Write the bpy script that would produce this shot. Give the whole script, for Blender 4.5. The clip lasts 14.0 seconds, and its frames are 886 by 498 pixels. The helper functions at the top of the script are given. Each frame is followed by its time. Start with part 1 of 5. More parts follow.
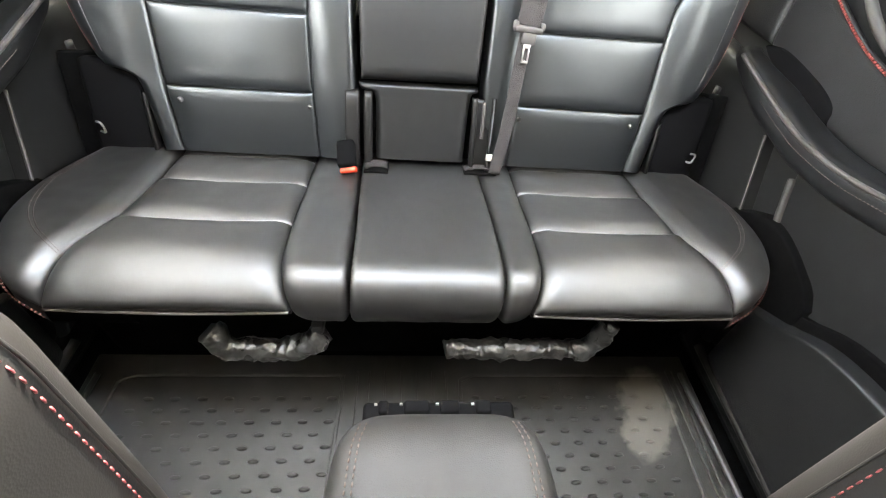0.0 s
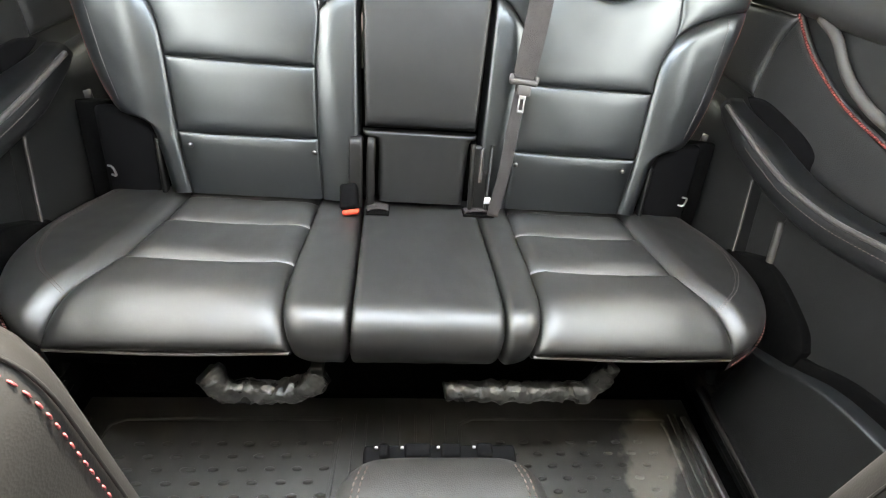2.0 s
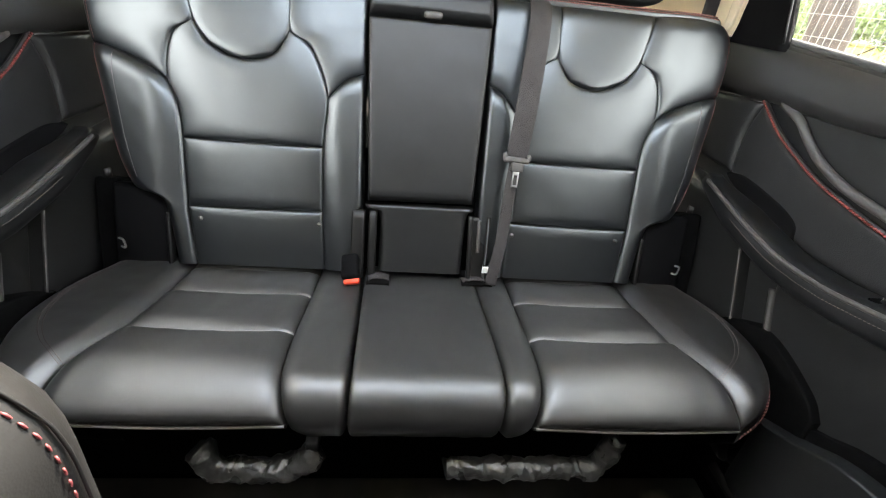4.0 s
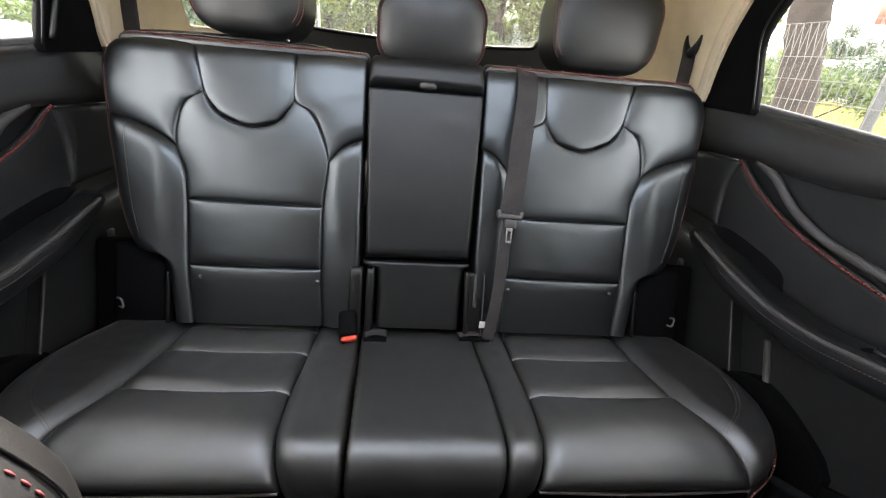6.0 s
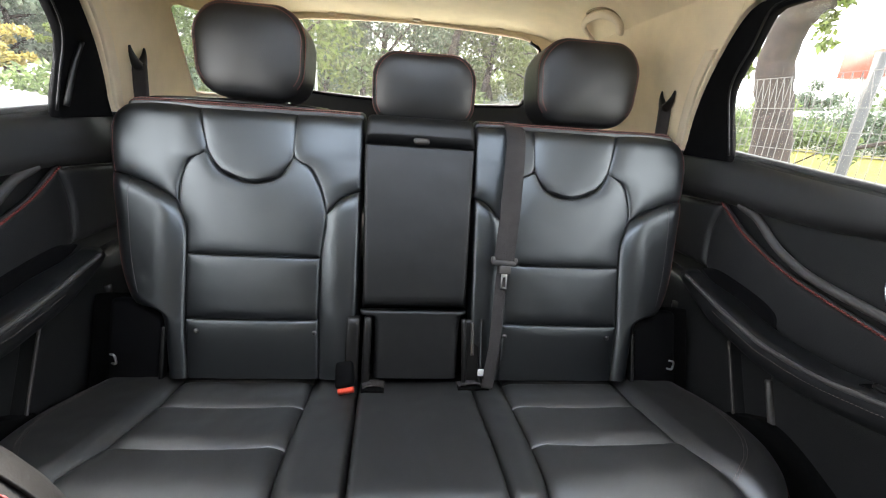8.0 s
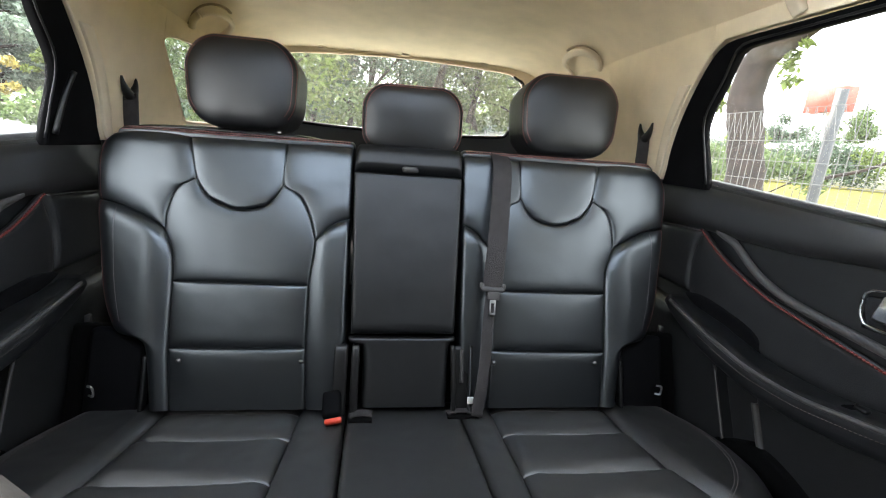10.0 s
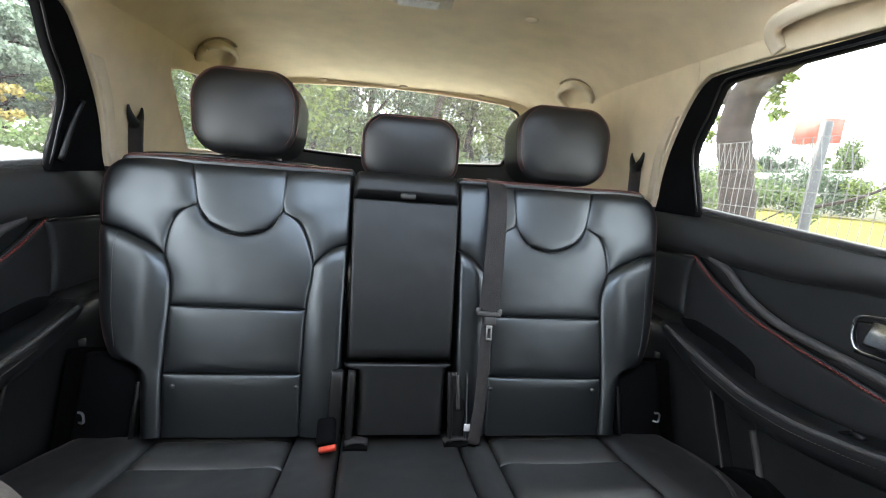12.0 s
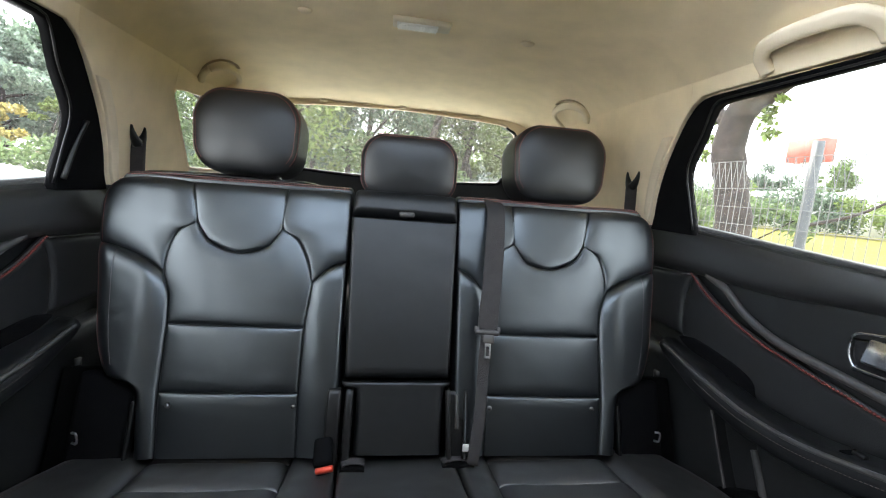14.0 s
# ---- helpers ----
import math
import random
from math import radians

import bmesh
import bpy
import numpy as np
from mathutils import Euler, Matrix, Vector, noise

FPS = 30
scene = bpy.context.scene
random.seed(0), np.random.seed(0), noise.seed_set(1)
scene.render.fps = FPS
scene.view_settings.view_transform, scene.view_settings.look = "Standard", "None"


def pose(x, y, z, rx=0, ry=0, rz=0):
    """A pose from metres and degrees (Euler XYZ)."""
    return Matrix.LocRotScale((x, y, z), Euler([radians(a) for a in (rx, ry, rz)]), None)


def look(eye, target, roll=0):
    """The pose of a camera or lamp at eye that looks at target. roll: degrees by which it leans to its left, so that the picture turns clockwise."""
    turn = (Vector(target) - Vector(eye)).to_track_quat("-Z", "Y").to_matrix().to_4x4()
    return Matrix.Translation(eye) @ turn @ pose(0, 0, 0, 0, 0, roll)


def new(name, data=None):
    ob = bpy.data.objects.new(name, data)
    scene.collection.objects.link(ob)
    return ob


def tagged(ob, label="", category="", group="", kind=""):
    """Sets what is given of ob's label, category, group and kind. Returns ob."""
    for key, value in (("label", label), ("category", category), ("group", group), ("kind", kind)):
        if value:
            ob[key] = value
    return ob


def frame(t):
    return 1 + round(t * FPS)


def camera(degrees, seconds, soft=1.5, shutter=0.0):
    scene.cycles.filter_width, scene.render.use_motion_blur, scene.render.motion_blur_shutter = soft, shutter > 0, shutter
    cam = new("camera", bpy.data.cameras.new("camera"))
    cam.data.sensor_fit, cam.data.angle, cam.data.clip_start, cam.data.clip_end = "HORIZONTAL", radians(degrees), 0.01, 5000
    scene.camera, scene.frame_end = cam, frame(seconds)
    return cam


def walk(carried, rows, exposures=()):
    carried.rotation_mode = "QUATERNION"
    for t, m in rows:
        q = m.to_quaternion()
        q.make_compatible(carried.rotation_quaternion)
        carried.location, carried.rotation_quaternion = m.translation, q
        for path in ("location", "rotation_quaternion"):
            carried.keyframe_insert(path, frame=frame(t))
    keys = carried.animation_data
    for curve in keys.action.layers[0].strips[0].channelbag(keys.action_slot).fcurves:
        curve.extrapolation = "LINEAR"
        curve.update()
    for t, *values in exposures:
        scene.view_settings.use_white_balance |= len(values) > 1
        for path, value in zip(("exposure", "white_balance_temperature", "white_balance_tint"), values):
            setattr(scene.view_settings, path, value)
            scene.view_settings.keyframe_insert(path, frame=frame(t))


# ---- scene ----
cam = camera(92.5, 14.0, soft=1.1)
PATH = [
    (0, (-0.023, -0.737, 0.892), (0.173, 0.617, -0.567), 7.7),
    (0.5, (-0.024, -0.738, 0.894), (0.174, 0.625, -0.557), 7.8),
    (1, (-0.025, -0.74, 0.897), (0.174, 0.649, -0.529), 7.8),
    (1.5, (-0.026, -0.742, 0.898), (0.173, 0.687, -0.487), 7.6),
    (2, (-0.028, -0.745, 0.901), (0.172, 0.742, -0.422), 7.4),
    (2.5, (-0.028, -0.749, 0.904), (0.169, 0.788, -0.361), 7.2),
    (3, (-0.028, -0.755, 0.904), (0.164, 0.843, -0.283), 6.8),
    (5.5, (-0.036, -0.767, 0.919), (0.164, 1.009, 0.021), 6.0),
    (6, (-0.035, -0.772, 0.92), (0.166, 1.034, 0.084), 5.6),
    (6.5, (-0.035, -0.778, 0.918), (0.168, 1.054, 0.14), 5.3),
    (7, (-0.036, -0.781, 0.92), (0.171, 1.074, 0.203), 5.0),
    (7.5, (-0.035, -0.785, 0.92), (0.171, 1.09, 0.254), 4.6),
    (8, (-0.037, -0.788, 0.918), (0.175, 1.105, 0.308), 4.2),
    (10.5, (-0.043, -0.799, 0.916), (0.235, 1.13, 0.469), 4.5),
    (11, (-0.043, -0.803, 0.916), (0.235, 1.134, 0.503), 4.5),
    (11.5, (-0.044, -0.805, 0.916), (0.236, 1.137, 0.528), 4.5),
    (12, (-0.044, -0.807, 0.915), (0.235, 1.142, 0.562), 4.6),
    (12.5, (-0.044, -0.809, 0.916), (0.236, 1.143, 0.584), 4.6),
    (13, (-0.046, -0.811, 0.915), (0.237, 1.146, 0.612), 4.6),
    (13.5, (-0.044, -0.813, 0.914), (0.237, 1.147, 0.631), 4.6),
    (14, (-0.045, -0.812, 0.916), (0.237, 1.149, 0.646), 4.6),
]
walk(cam, [(t, look(eye, target, roll)) for t, eye, target, roll in PATH],
     exposures=[(0, 5.4, 7350, 14), (1.5, 5.2, 7350, 12), (3.0, 4.8, 7250, 11), (5.5, 3.72, 7050, 16), (8.0, 3.5, 6750, 14), (10.5, 3.42, 6450, 12), (14.0, 3.35, 6350, 11)])

# ---- light ----
world = bpy.data.worlds.new("sky")
scene.world = world
world.use_nodes = True
wn, wl = world.node_tree.nodes, world.node_tree.links
sky = wn.new("ShaderNodeTexSky")
sky.sky_type, sky.sun_disc = "NISHITA", False
sky.sun_elevation, sky.sun_rotation = radians(55), radians(5)
sky.air_density, sky.dust_density, sky.ozone_density = 1.0, 4.0, 1.0
cloud = wn.new("ShaderNodeTexNoise")
cloud.inputs["Scale"].default_value, cloud.inputs["Detail"].default_value = 2.0, 5.0
cramp = wn.new("ShaderNodeValToRGB")
cramp.color_ramp.elements[0].color = (6.3, 6.7, 7.2, 1)
cramp.color_ramp.elements[1].color = (9.2, 9.4, 9.5, 1)
wl.new(cloud.outputs[0], cramp.inputs[0])
wmix = wn.new("ShaderNodeMixRGB")
wmix.inputs[0].default_value = 0.85
wl.new(sky.outputs[0], wmix.inputs[1])
wl.new(cramp.outputs[0], wmix.inputs[2])
wl.new(wmix.outputs[0], wn["Background"].inputs[0])
wn["Background"].inputs[1].default_value = 0.15
sun = new("sun", bpy.data.lights.new("sun", "SUN"))
sun.data.energy, sun.data.angle, sun.data.color = 2.3, radians(5.0), (1.0, 0.95, 0.86)
sun.matrix_world = look((0.6, 7.0, 10.0), (0.0, 0.0, 0.0))


from mathutils.bvhtree import BVHTree


# ---- materials ----
def material(name, col, rough=0.5, metal=0.0, var=0.15, scale=30.0, bump=0.0, bscale=200.0, spec=0.5, coat=0.0, fine=True, tint=(1, 1, 1), slack=0.0):
    m = bpy.data.materials.new(name)
    m.use_nodes = True
    n, l = m.node_tree.nodes, m.node_tree.links
    p = n["Principled BSDF"]
    p.inputs["Roughness"].default_value, p.inputs["Metallic"].default_value = rough, metal
    p.inputs["Specular IOR Level"].default_value = spec
    p.inputs["Coat Weight"].default_value, p.inputs["Coat Roughness"].default_value = coat, rough
    p.inputs["Specular Tint"].default_value = (*tint, 1)
    tc = n.new("ShaderNodeTexCoord")
    a = n.new("ShaderNodeTexNoise")
    a.inputs["Scale"].default_value, a.inputs["Detail"].default_value = scale, 6.0
    l.new(tc.outputs["Object"], a.inputs["Vector"])
    r = n.new("ShaderNodeValToRGB")
    r.color_ramp.elements[0].position, r.color_ramp.elements[1].position = 0.3, 0.7
    r.color_ramp.elements[0].color = (*[c * (1 - var) for c in col], 1)
    r.color_ramp.elements[1].color = (*[min(1, c * (1 + var)) for c in col], 1)
    l.new(a.outputs[0], r.inputs[0])
    l.new(r.outputs[0], p.inputs["Base Color"])
    rr = n.new("ShaderNodeMapRange")
    rr.inputs[3].default_value, rr.inputs[4].default_value = max(0.02, rough * 0.85), min(1, rough * 1.15)
    b2 = n.new("ShaderNodeTexNoise")
    b2.inputs["Scale"].default_value, b2.inputs["Detail"].default_value = scale * 0.35, 4.0
    l.new(tc.outputs["Object"], b2.inputs["Vector"])
    l.new(b2.outputs[0], rr.inputs[0])
    l.new(rr.outputs[0], p.inputs["Roughness"])
    if bump:
        v = n.new("ShaderNodeTexVoronoi") if fine else n.new("ShaderNodeTexNoise")
        v.inputs["Scale"].default_value = bscale
        l.new(tc.outputs["Object"], v.inputs["Vector"])
        b = n.new("ShaderNodeBump")
        b.inputs["Strength"].default_value, b.inputs["Distance"].default_value = bump, 0.002
        l.new(v.outputs[0], b.inputs["Height"])
        l.new(b.outputs[0], p.inputs["Normal"])
        if slack:
            # shallow waves of hide stretched over foam
            wv, wb = n.new("ShaderNodeTexNoise"), n.new("ShaderNodeBump")
            wv.inputs["Scale"].default_value, wv.inputs["Detail"].default_value, wv.inputs["Distortion"].default_value = 17.0, 1.0, 0.4
            wb.inputs["Strength"].default_value, wb.inputs["Distance"].default_value = 1.0, slack
            l.new(tc.outputs["Object"], wv.inputs["Vector"])
            l.new(wv.outputs[0], wb.inputs["Height"])
            l.new(wb.outputs[0], b.inputs["Normal"])
    return m


# blue specular tint paints a cool sky reflection into the leather
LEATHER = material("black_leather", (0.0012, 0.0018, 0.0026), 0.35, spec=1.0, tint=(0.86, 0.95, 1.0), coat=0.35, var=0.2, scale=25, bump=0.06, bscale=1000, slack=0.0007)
# copy of the leather made lighter, as if lit from above
CUSHION = material("lit_black_leather", (0.0090, 0.0091, 0.0090), 0.44, spec=1.0, coat=0.35, var=0.2, scale=22, bump=0.05, bscale=1000, slack=0.0010)
CENTRE = material("plain_black_leather", (0.0062, 0.0064, 0.0065), 0.47, spec=1.0, coat=0.3, var=0.2, scale=22, bump=0.06, bscale=950, slack=0.0007)
# duller copy that keeps the centre flap dark, as though shaded
LEATHER2 = material("smooth_black_leather", (0.0030, 0.0036, 0.0042), 0.46, spec=0.5, var=0.2, scale=25, bump=0.06, bscale=900)
LIDLEATHER = material("grained_black_leather", (0.0175, 0.0165, 0.0155), 0.56, spec=0.45, var=0.2, scale=25, bump=0.12, bscale=900)
HEADLEATHER = material("soft_black_leather", (0.0028, 0.0034, 0.0040), 0.42, spec=0.8, var=0.2, scale=25, bump=0.10, bscale=700, slack=0.0008)
VINYL = material("soft_black_vinyl", (0.0118, 0.0126, 0.0134), 0.43, var=0.2, scale=20, bump=0.15, bscale=500)
PLASTIC = material("black_plastic", (0.0078, 0.0086, 0.0090), 0.44, var=0.25, scale=40, bump=0.2, bscale=900)
GUIDEBLK = material("deep_black_plastic", (0.0026, 0.0028, 0.0030), 0.42, spec=0.4, var=0.2, scale=30)
FRAMEBLK = material("matt_black_frame", (0.0030, 0.0030, 0.0034), 0.9, var=0.2, scale=30, spec=0.08)
GLOSSY = material("glossy_black_trim", (0.01, 0.01, 0.011), 0.18, var=0.1, scale=20)
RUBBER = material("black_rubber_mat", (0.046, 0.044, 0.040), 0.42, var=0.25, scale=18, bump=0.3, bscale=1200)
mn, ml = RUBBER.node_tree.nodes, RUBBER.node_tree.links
geo, sub, rot, fall, lit_patch = [mn.new(k) for k in ("ShaderNodeNewGeometry", "ShaderNodeMapping", "ShaderNodeTexGradient", "ShaderNodeMapRange", "ShaderNodeMixRGB")]
# patch of light on the mat beside the door, painted by a pale mask
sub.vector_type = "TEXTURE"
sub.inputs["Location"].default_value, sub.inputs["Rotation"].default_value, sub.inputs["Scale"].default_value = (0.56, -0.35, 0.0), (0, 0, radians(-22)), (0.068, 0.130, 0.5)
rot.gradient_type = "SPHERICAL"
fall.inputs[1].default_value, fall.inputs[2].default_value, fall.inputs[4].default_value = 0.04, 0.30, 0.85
lit_patch.inputs[2].default_value = (0.23, 0.21, 0.18, 1)
patch_edge, push = mn.new("ShaderNodeTexNoise"), mn.new("ShaderNodeVectorMath")
patch_edge.inputs["Scale"].default_value, patch_edge.inputs["Detail"].default_value = 26.0, 4.0
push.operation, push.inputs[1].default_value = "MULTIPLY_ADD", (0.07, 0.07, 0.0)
ml.new(geo.outputs["Position"], patch_edge.inputs[0])
ml.new(patch_edge.outputs["Color"], push.inputs[0])
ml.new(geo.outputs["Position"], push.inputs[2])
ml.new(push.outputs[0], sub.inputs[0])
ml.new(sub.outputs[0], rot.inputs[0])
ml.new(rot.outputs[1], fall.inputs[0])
ml.new(fall.outputs[0], lit_patch.inputs[0])
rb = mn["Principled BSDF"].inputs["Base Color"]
ml.new(rb.links[0].from_socket, lit_patch.inputs[1])
ml.new(lit_patch.outputs[0], rb)
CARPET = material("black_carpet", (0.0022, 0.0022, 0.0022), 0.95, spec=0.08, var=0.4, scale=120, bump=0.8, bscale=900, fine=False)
BEIGE = material("beige_headliner", (0.77, 0.635, 0.435), 0.9, var=0.06, scale=14, bump=0.25, bscale=1500)
BEIGEP = material("beige_plastic", (0.70, 0.585, 0.42), 0.7, var=0.06, scale=10, bump=0.15, bscale=1200)
PALE = material("pale_grey_plastic", (0.62, 0.555, 0.45), 0.6, var=0.05, scale=10, bump=0.1, bscale=1000)
FSEAT = material("smooth_dark_grey_leather", (0.0085, 0.0086, 0.0085), 0.55, spec=0.35, var=0.12, scale=12, bump=0.06, bscale=900)
RED = material("red_thread", (0.21, 0.042, 0.045), 0.7, var=0.2, scale=200)
GREYTHREAD = material("grey_thread", (0.16, 0.15, 0.15), 0.8, var=0.2, scale=200)
REDPLASTIC = material("red_button_plastic", (0.62, 0.05, 0.02), 0.35, var=0.1, scale=30)
WEB = material("black_webbing", (0.026, 0.0225, 0.0225), 0.75, var=0.2, scale=60, bump=0.6, bscale=800)
DOORRED = material("dull_red_thread", (0.17, 0.028, 0.022), 0.8, var=0.2, scale=200)
PIPING = material("grey_piping", (0.13, 0.12, 0.115), 0.4, var=0.1, scale=60)
GREYPL = material("grey_plastic", (0.055, 0.052, 0.05), 0.4, var=0.15, scale=40)
GUNMETAL = material("dark_metal", (0.16, 0.16, 0.16), 0.4, 1.0, var=0.1, scale=30)
STEEL = material("bright_steel", (0.48, 0.48, 0.48), 0.32, 1.0, var=0.1, scale=30)
CHROME = material("satin_chrome", (0.6, 0.6, 0.62), 0.2, 1.0, var=0.05, scale=30)
GALV = material("galvanised_steel", (0.075, 0.078, 0.078), 0.6, 0.1, var=0.2, scale=12)
LENS = material("ribbed_lens", (0.75, 0.75, 0.74), 0.3, var=0.05, scale=30)
FILM = material("crinkled_plastic_film", (0.040, 0.040, 0.038), 0.28, var=0.6, scale=60, bump=0.8, bscale=110, spec=0.8, coat=0.3)
BARK = material("brown_bark", (0.029, 0.019, 0.014), 0.9, var=0.45, scale=9, bump=1.0, bscale=30, fine=False)
GRASSG = material("sunlit_lawn", (0.125, 0.113, 0.024), 0.95, spec=0.05, var=0.35, scale=1.2, bump=0.5, bscale=40, fine=False)
ROAD = material("pale_concrete_road", (0.56, 0.55, 0.53), 0.9, spec=0.1, var=0.15, scale=1.0, bump=0.4, bscale=60, fine=False)
UMBER = material("brown_shade_paint", (0.30, 0.225, 0.14), 0.8, var=0.1, scale=20)
WHITEP = material("white_paint", (0.72, 0.72, 0.70), 0.6, var=0.08, scale=3)
LEAFLITTER = material("dry_leaf_litter", (0.17, 0.125, 0.065), 0.95, var=0.4, scale=3, bump=0.6, bscale=30, fine=False)
THREADBR = material("brown_red_thread", (0.25, 0.095, 0.08), 0.8, var=0.2, scale=200)
THREADTAN = material("tan_thread", (0.10, 0.075, 0.065), 0.8, var=0.2, scale=200)
WIREZ = material("pale_zinc_wire", (0.17, 0.165, 0.155), 0.6, 0.2, var=0.2, scale=12)
REDROOF = material("red_painted_wall", (0.42, 0.11, 0.08), 0.8, var=0.15, scale=2)


def leafmat(name, col):
    m = bpy.data.materials.new(name)
    m.use_nodes = True
    n, l = m.node_tree.nodes, m.node_tree.links
    p = n["Principled BSDF"]
    p.inputs["Roughness"].default_value = 0.55
    g = n.new("ShaderNodeNewGeometry")
    r = n.new("ShaderNodeValToRGB")
    r.color_ramp.elements[0].color = (*[c * 0.55 for c in col], 1)
    r.color_ramp.elements[1].color = (*[c * 1.5 for c in col], 1)
    l.new(g.outputs["Random Per Island"], r.inputs[0])
    l.new(r.outputs[0], p.inputs["Base Color"])
    t = n.new("ShaderNodeBsdfTranslucent")
    l.new(r.outputs[0], t.inputs[0])
    mx = n.new("ShaderNodeMixShader")
    mx.inputs[0].default_value = 0.4
    l.new(p.outputs[0], mx.inputs[1])
    l.new(t.outputs[0], mx.inputs[2])
    l.new(mx.outputs[0], n["Material Output"].inputs[0])
    return m


LEAF = leafmat("green_leaves", (0.11, 0.155, 0.055))
LEAFL = leafmat("light_green_leaves", (0.15, 0.20, 0.05))
LEAFD = leafmat("dark_green_leaves", (0.09, 0.13, 0.08))
LEAFB = leafmat("blue_green_needles", (0.14, 0.185, 0.135))
LEAFY = leafmat("yellow_leaves", (0.30, 0.25, 0.07))


def glassmat(name, tint, rough=0.0, veil=0.0):
    m = bpy.data.materials.new(name)
    m.use_nodes = True
    n, l = m.node_tree.nodes, m.node_tree.links
    tr, gl, mx = n.new("ShaderNodeBsdfTransparent"), n.new("ShaderNodeBsdfGlossy"), n.new("ShaderNodeMixShader")
    tr.inputs[0].default_value = (*tint, 1)
    gl.inputs["Roughness"].default_value = rough
    mx.inputs[0].default_value = 0.05
    l.new(tr.outputs[0], mx.inputs[1])
    l.new(gl.outputs[0], mx.inputs[2])
    if veil:
        # pale veil mixed into the glass to paint outdoor haze
        df, tl, both, out = n.new("ShaderNodeBsdfDiffuse"), n.new("ShaderNodeBsdfTranslucent"), n.new("ShaderNodeMixShader"), n.new("ShaderNodeMixShader")
        ns, rp = n.new("ShaderNodeTexNoise"), n.new("ShaderNodeMapRange")
        ns.inputs["Scale"].default_value, ns.inputs["Detail"].default_value = 7.0, 5.0
        rp.inputs[3].default_value, rp.inputs[4].default_value = veil * 0.7, veil * 1.3
        l.new(ns.outputs[0], rp.inputs[0])
        l.new(rp.outputs[0], out.inputs[0])
        df.inputs[0].default_value = tl.inputs[0].default_value = (0.8, 0.8, 0.78, 1)
        l.new(df.outputs[0], both.inputs[1])
        l.new(tl.outputs[0], both.inputs[2])
        l.new(mx.outputs[0], out.inputs[1])
        l.new(both.outputs[0], out.inputs[2])
        mx = out
    l.new(mx.outputs[0], n["Material Output"].inputs[0])
    return m


GLASST = glassmat("tinted_roof_glass", (0.86, 0.915, 0.97))
DIMGLASS = glassmat("light_cutting_glass", (0.22, 0.24, 0.26))
# right door pane dimmer, left one clearer, to balance light on the doors
GLASS = glassmat("car_window_glass", (0.58, 0.60, 0.59), veil=0.030)
GLASSL = glassmat("clear_window_glass", (0.72, 0.74, 0.73), veil=0.035)
GLASSR = glassmat("tinted_rear_glass", (0.52, 0.555, 0.51), veil=0.04)


# ---- building helpers ----
def link(name, bm, mat, parent=None, smooth=True, label=""):
    me = bpy.data.meshes.new(name)
    bmesh.ops.recalc_face_normals(bm, faces=bm.faces)
    bm.to_mesh(me)
    bm.free()
    me.materials.append(mat)
    if smooth:
        me.polygons.foreach_set("use_smooth", [True] * len(me.polygons))
    ob = new(name, me)
    if parent:
        ob.parent = parent
    if label:
        ob["label"] = label
    return ob


def part(name, bm, mat, parent, label="", smooth=True):
    return link(name, bm, mat, parent, smooth, label)


def thing(name, label, category, group="", kind="", at=(0, 0, 0)):
    ob = new(name)
    ob.empty_display_size = 0.05
    return tagged(ob, label, category, group, kind)


def curve_pts(pts, n, at=None):
    """n points along a smooth curve through pts, even in length, or at the given shares of it."""
    P = [np.array(p, float) for p in pts]
    if len(P) == 2:
        dense = [P[0] + (P[1] - P[0]) * k / 40 for k in range(41)]
    else:
        Q = [2 * P[0] - P[1]] + P + [2 * P[-1] - P[-2]]
        dense = []
        for i in range(1, len(Q) - 2):
            a, b, c, d = Q[i - 1:i + 3]
            for k in range(24):
                t = k / 24
                dense.append(0.5 * (2 * b + (c - a) * t + (2 * a - 5 * b + 4 * c - d) * t * t + (3 * b - a - 3 * c + d) * t ** 3))
        dense.append(P[-1])
    D = np.array(dense)
    s = np.concatenate([[0], np.cumsum(np.linalg.norm(np.diff(D, axis=0), axis=1))])
    t = np.linspace(0, 1, n) if at is None else at
    return np.stack([np.interp(t * s[-1], s, D[:, k]) for k in range(D.shape[1])], 1)


def normal_at(surf, x, v):
    e = 1e-4
    a = np.array(surf(x + e, v)) - np.array(surf(x - e, v))
    b = np.array(surf(x, v + e)) - np.array(surf(x, v - e))
    n = np.cross(a, b)
    return n / max(1e-12, np.linalg.norm(n))


def shares(width, n):
    """n places from 0 to 1 across a patch, close together beside its edges."""
    near = np.array([0, 0.0013, 0.0027, 0.0048, 0.0085, 0.014]) * min(1.0, width / 0.075) / width
    return np.concatenate([near, np.linspace(near[-1], 1 - near[-1], max(3, n - 10))[1:-1], 1 - near[::-1]])


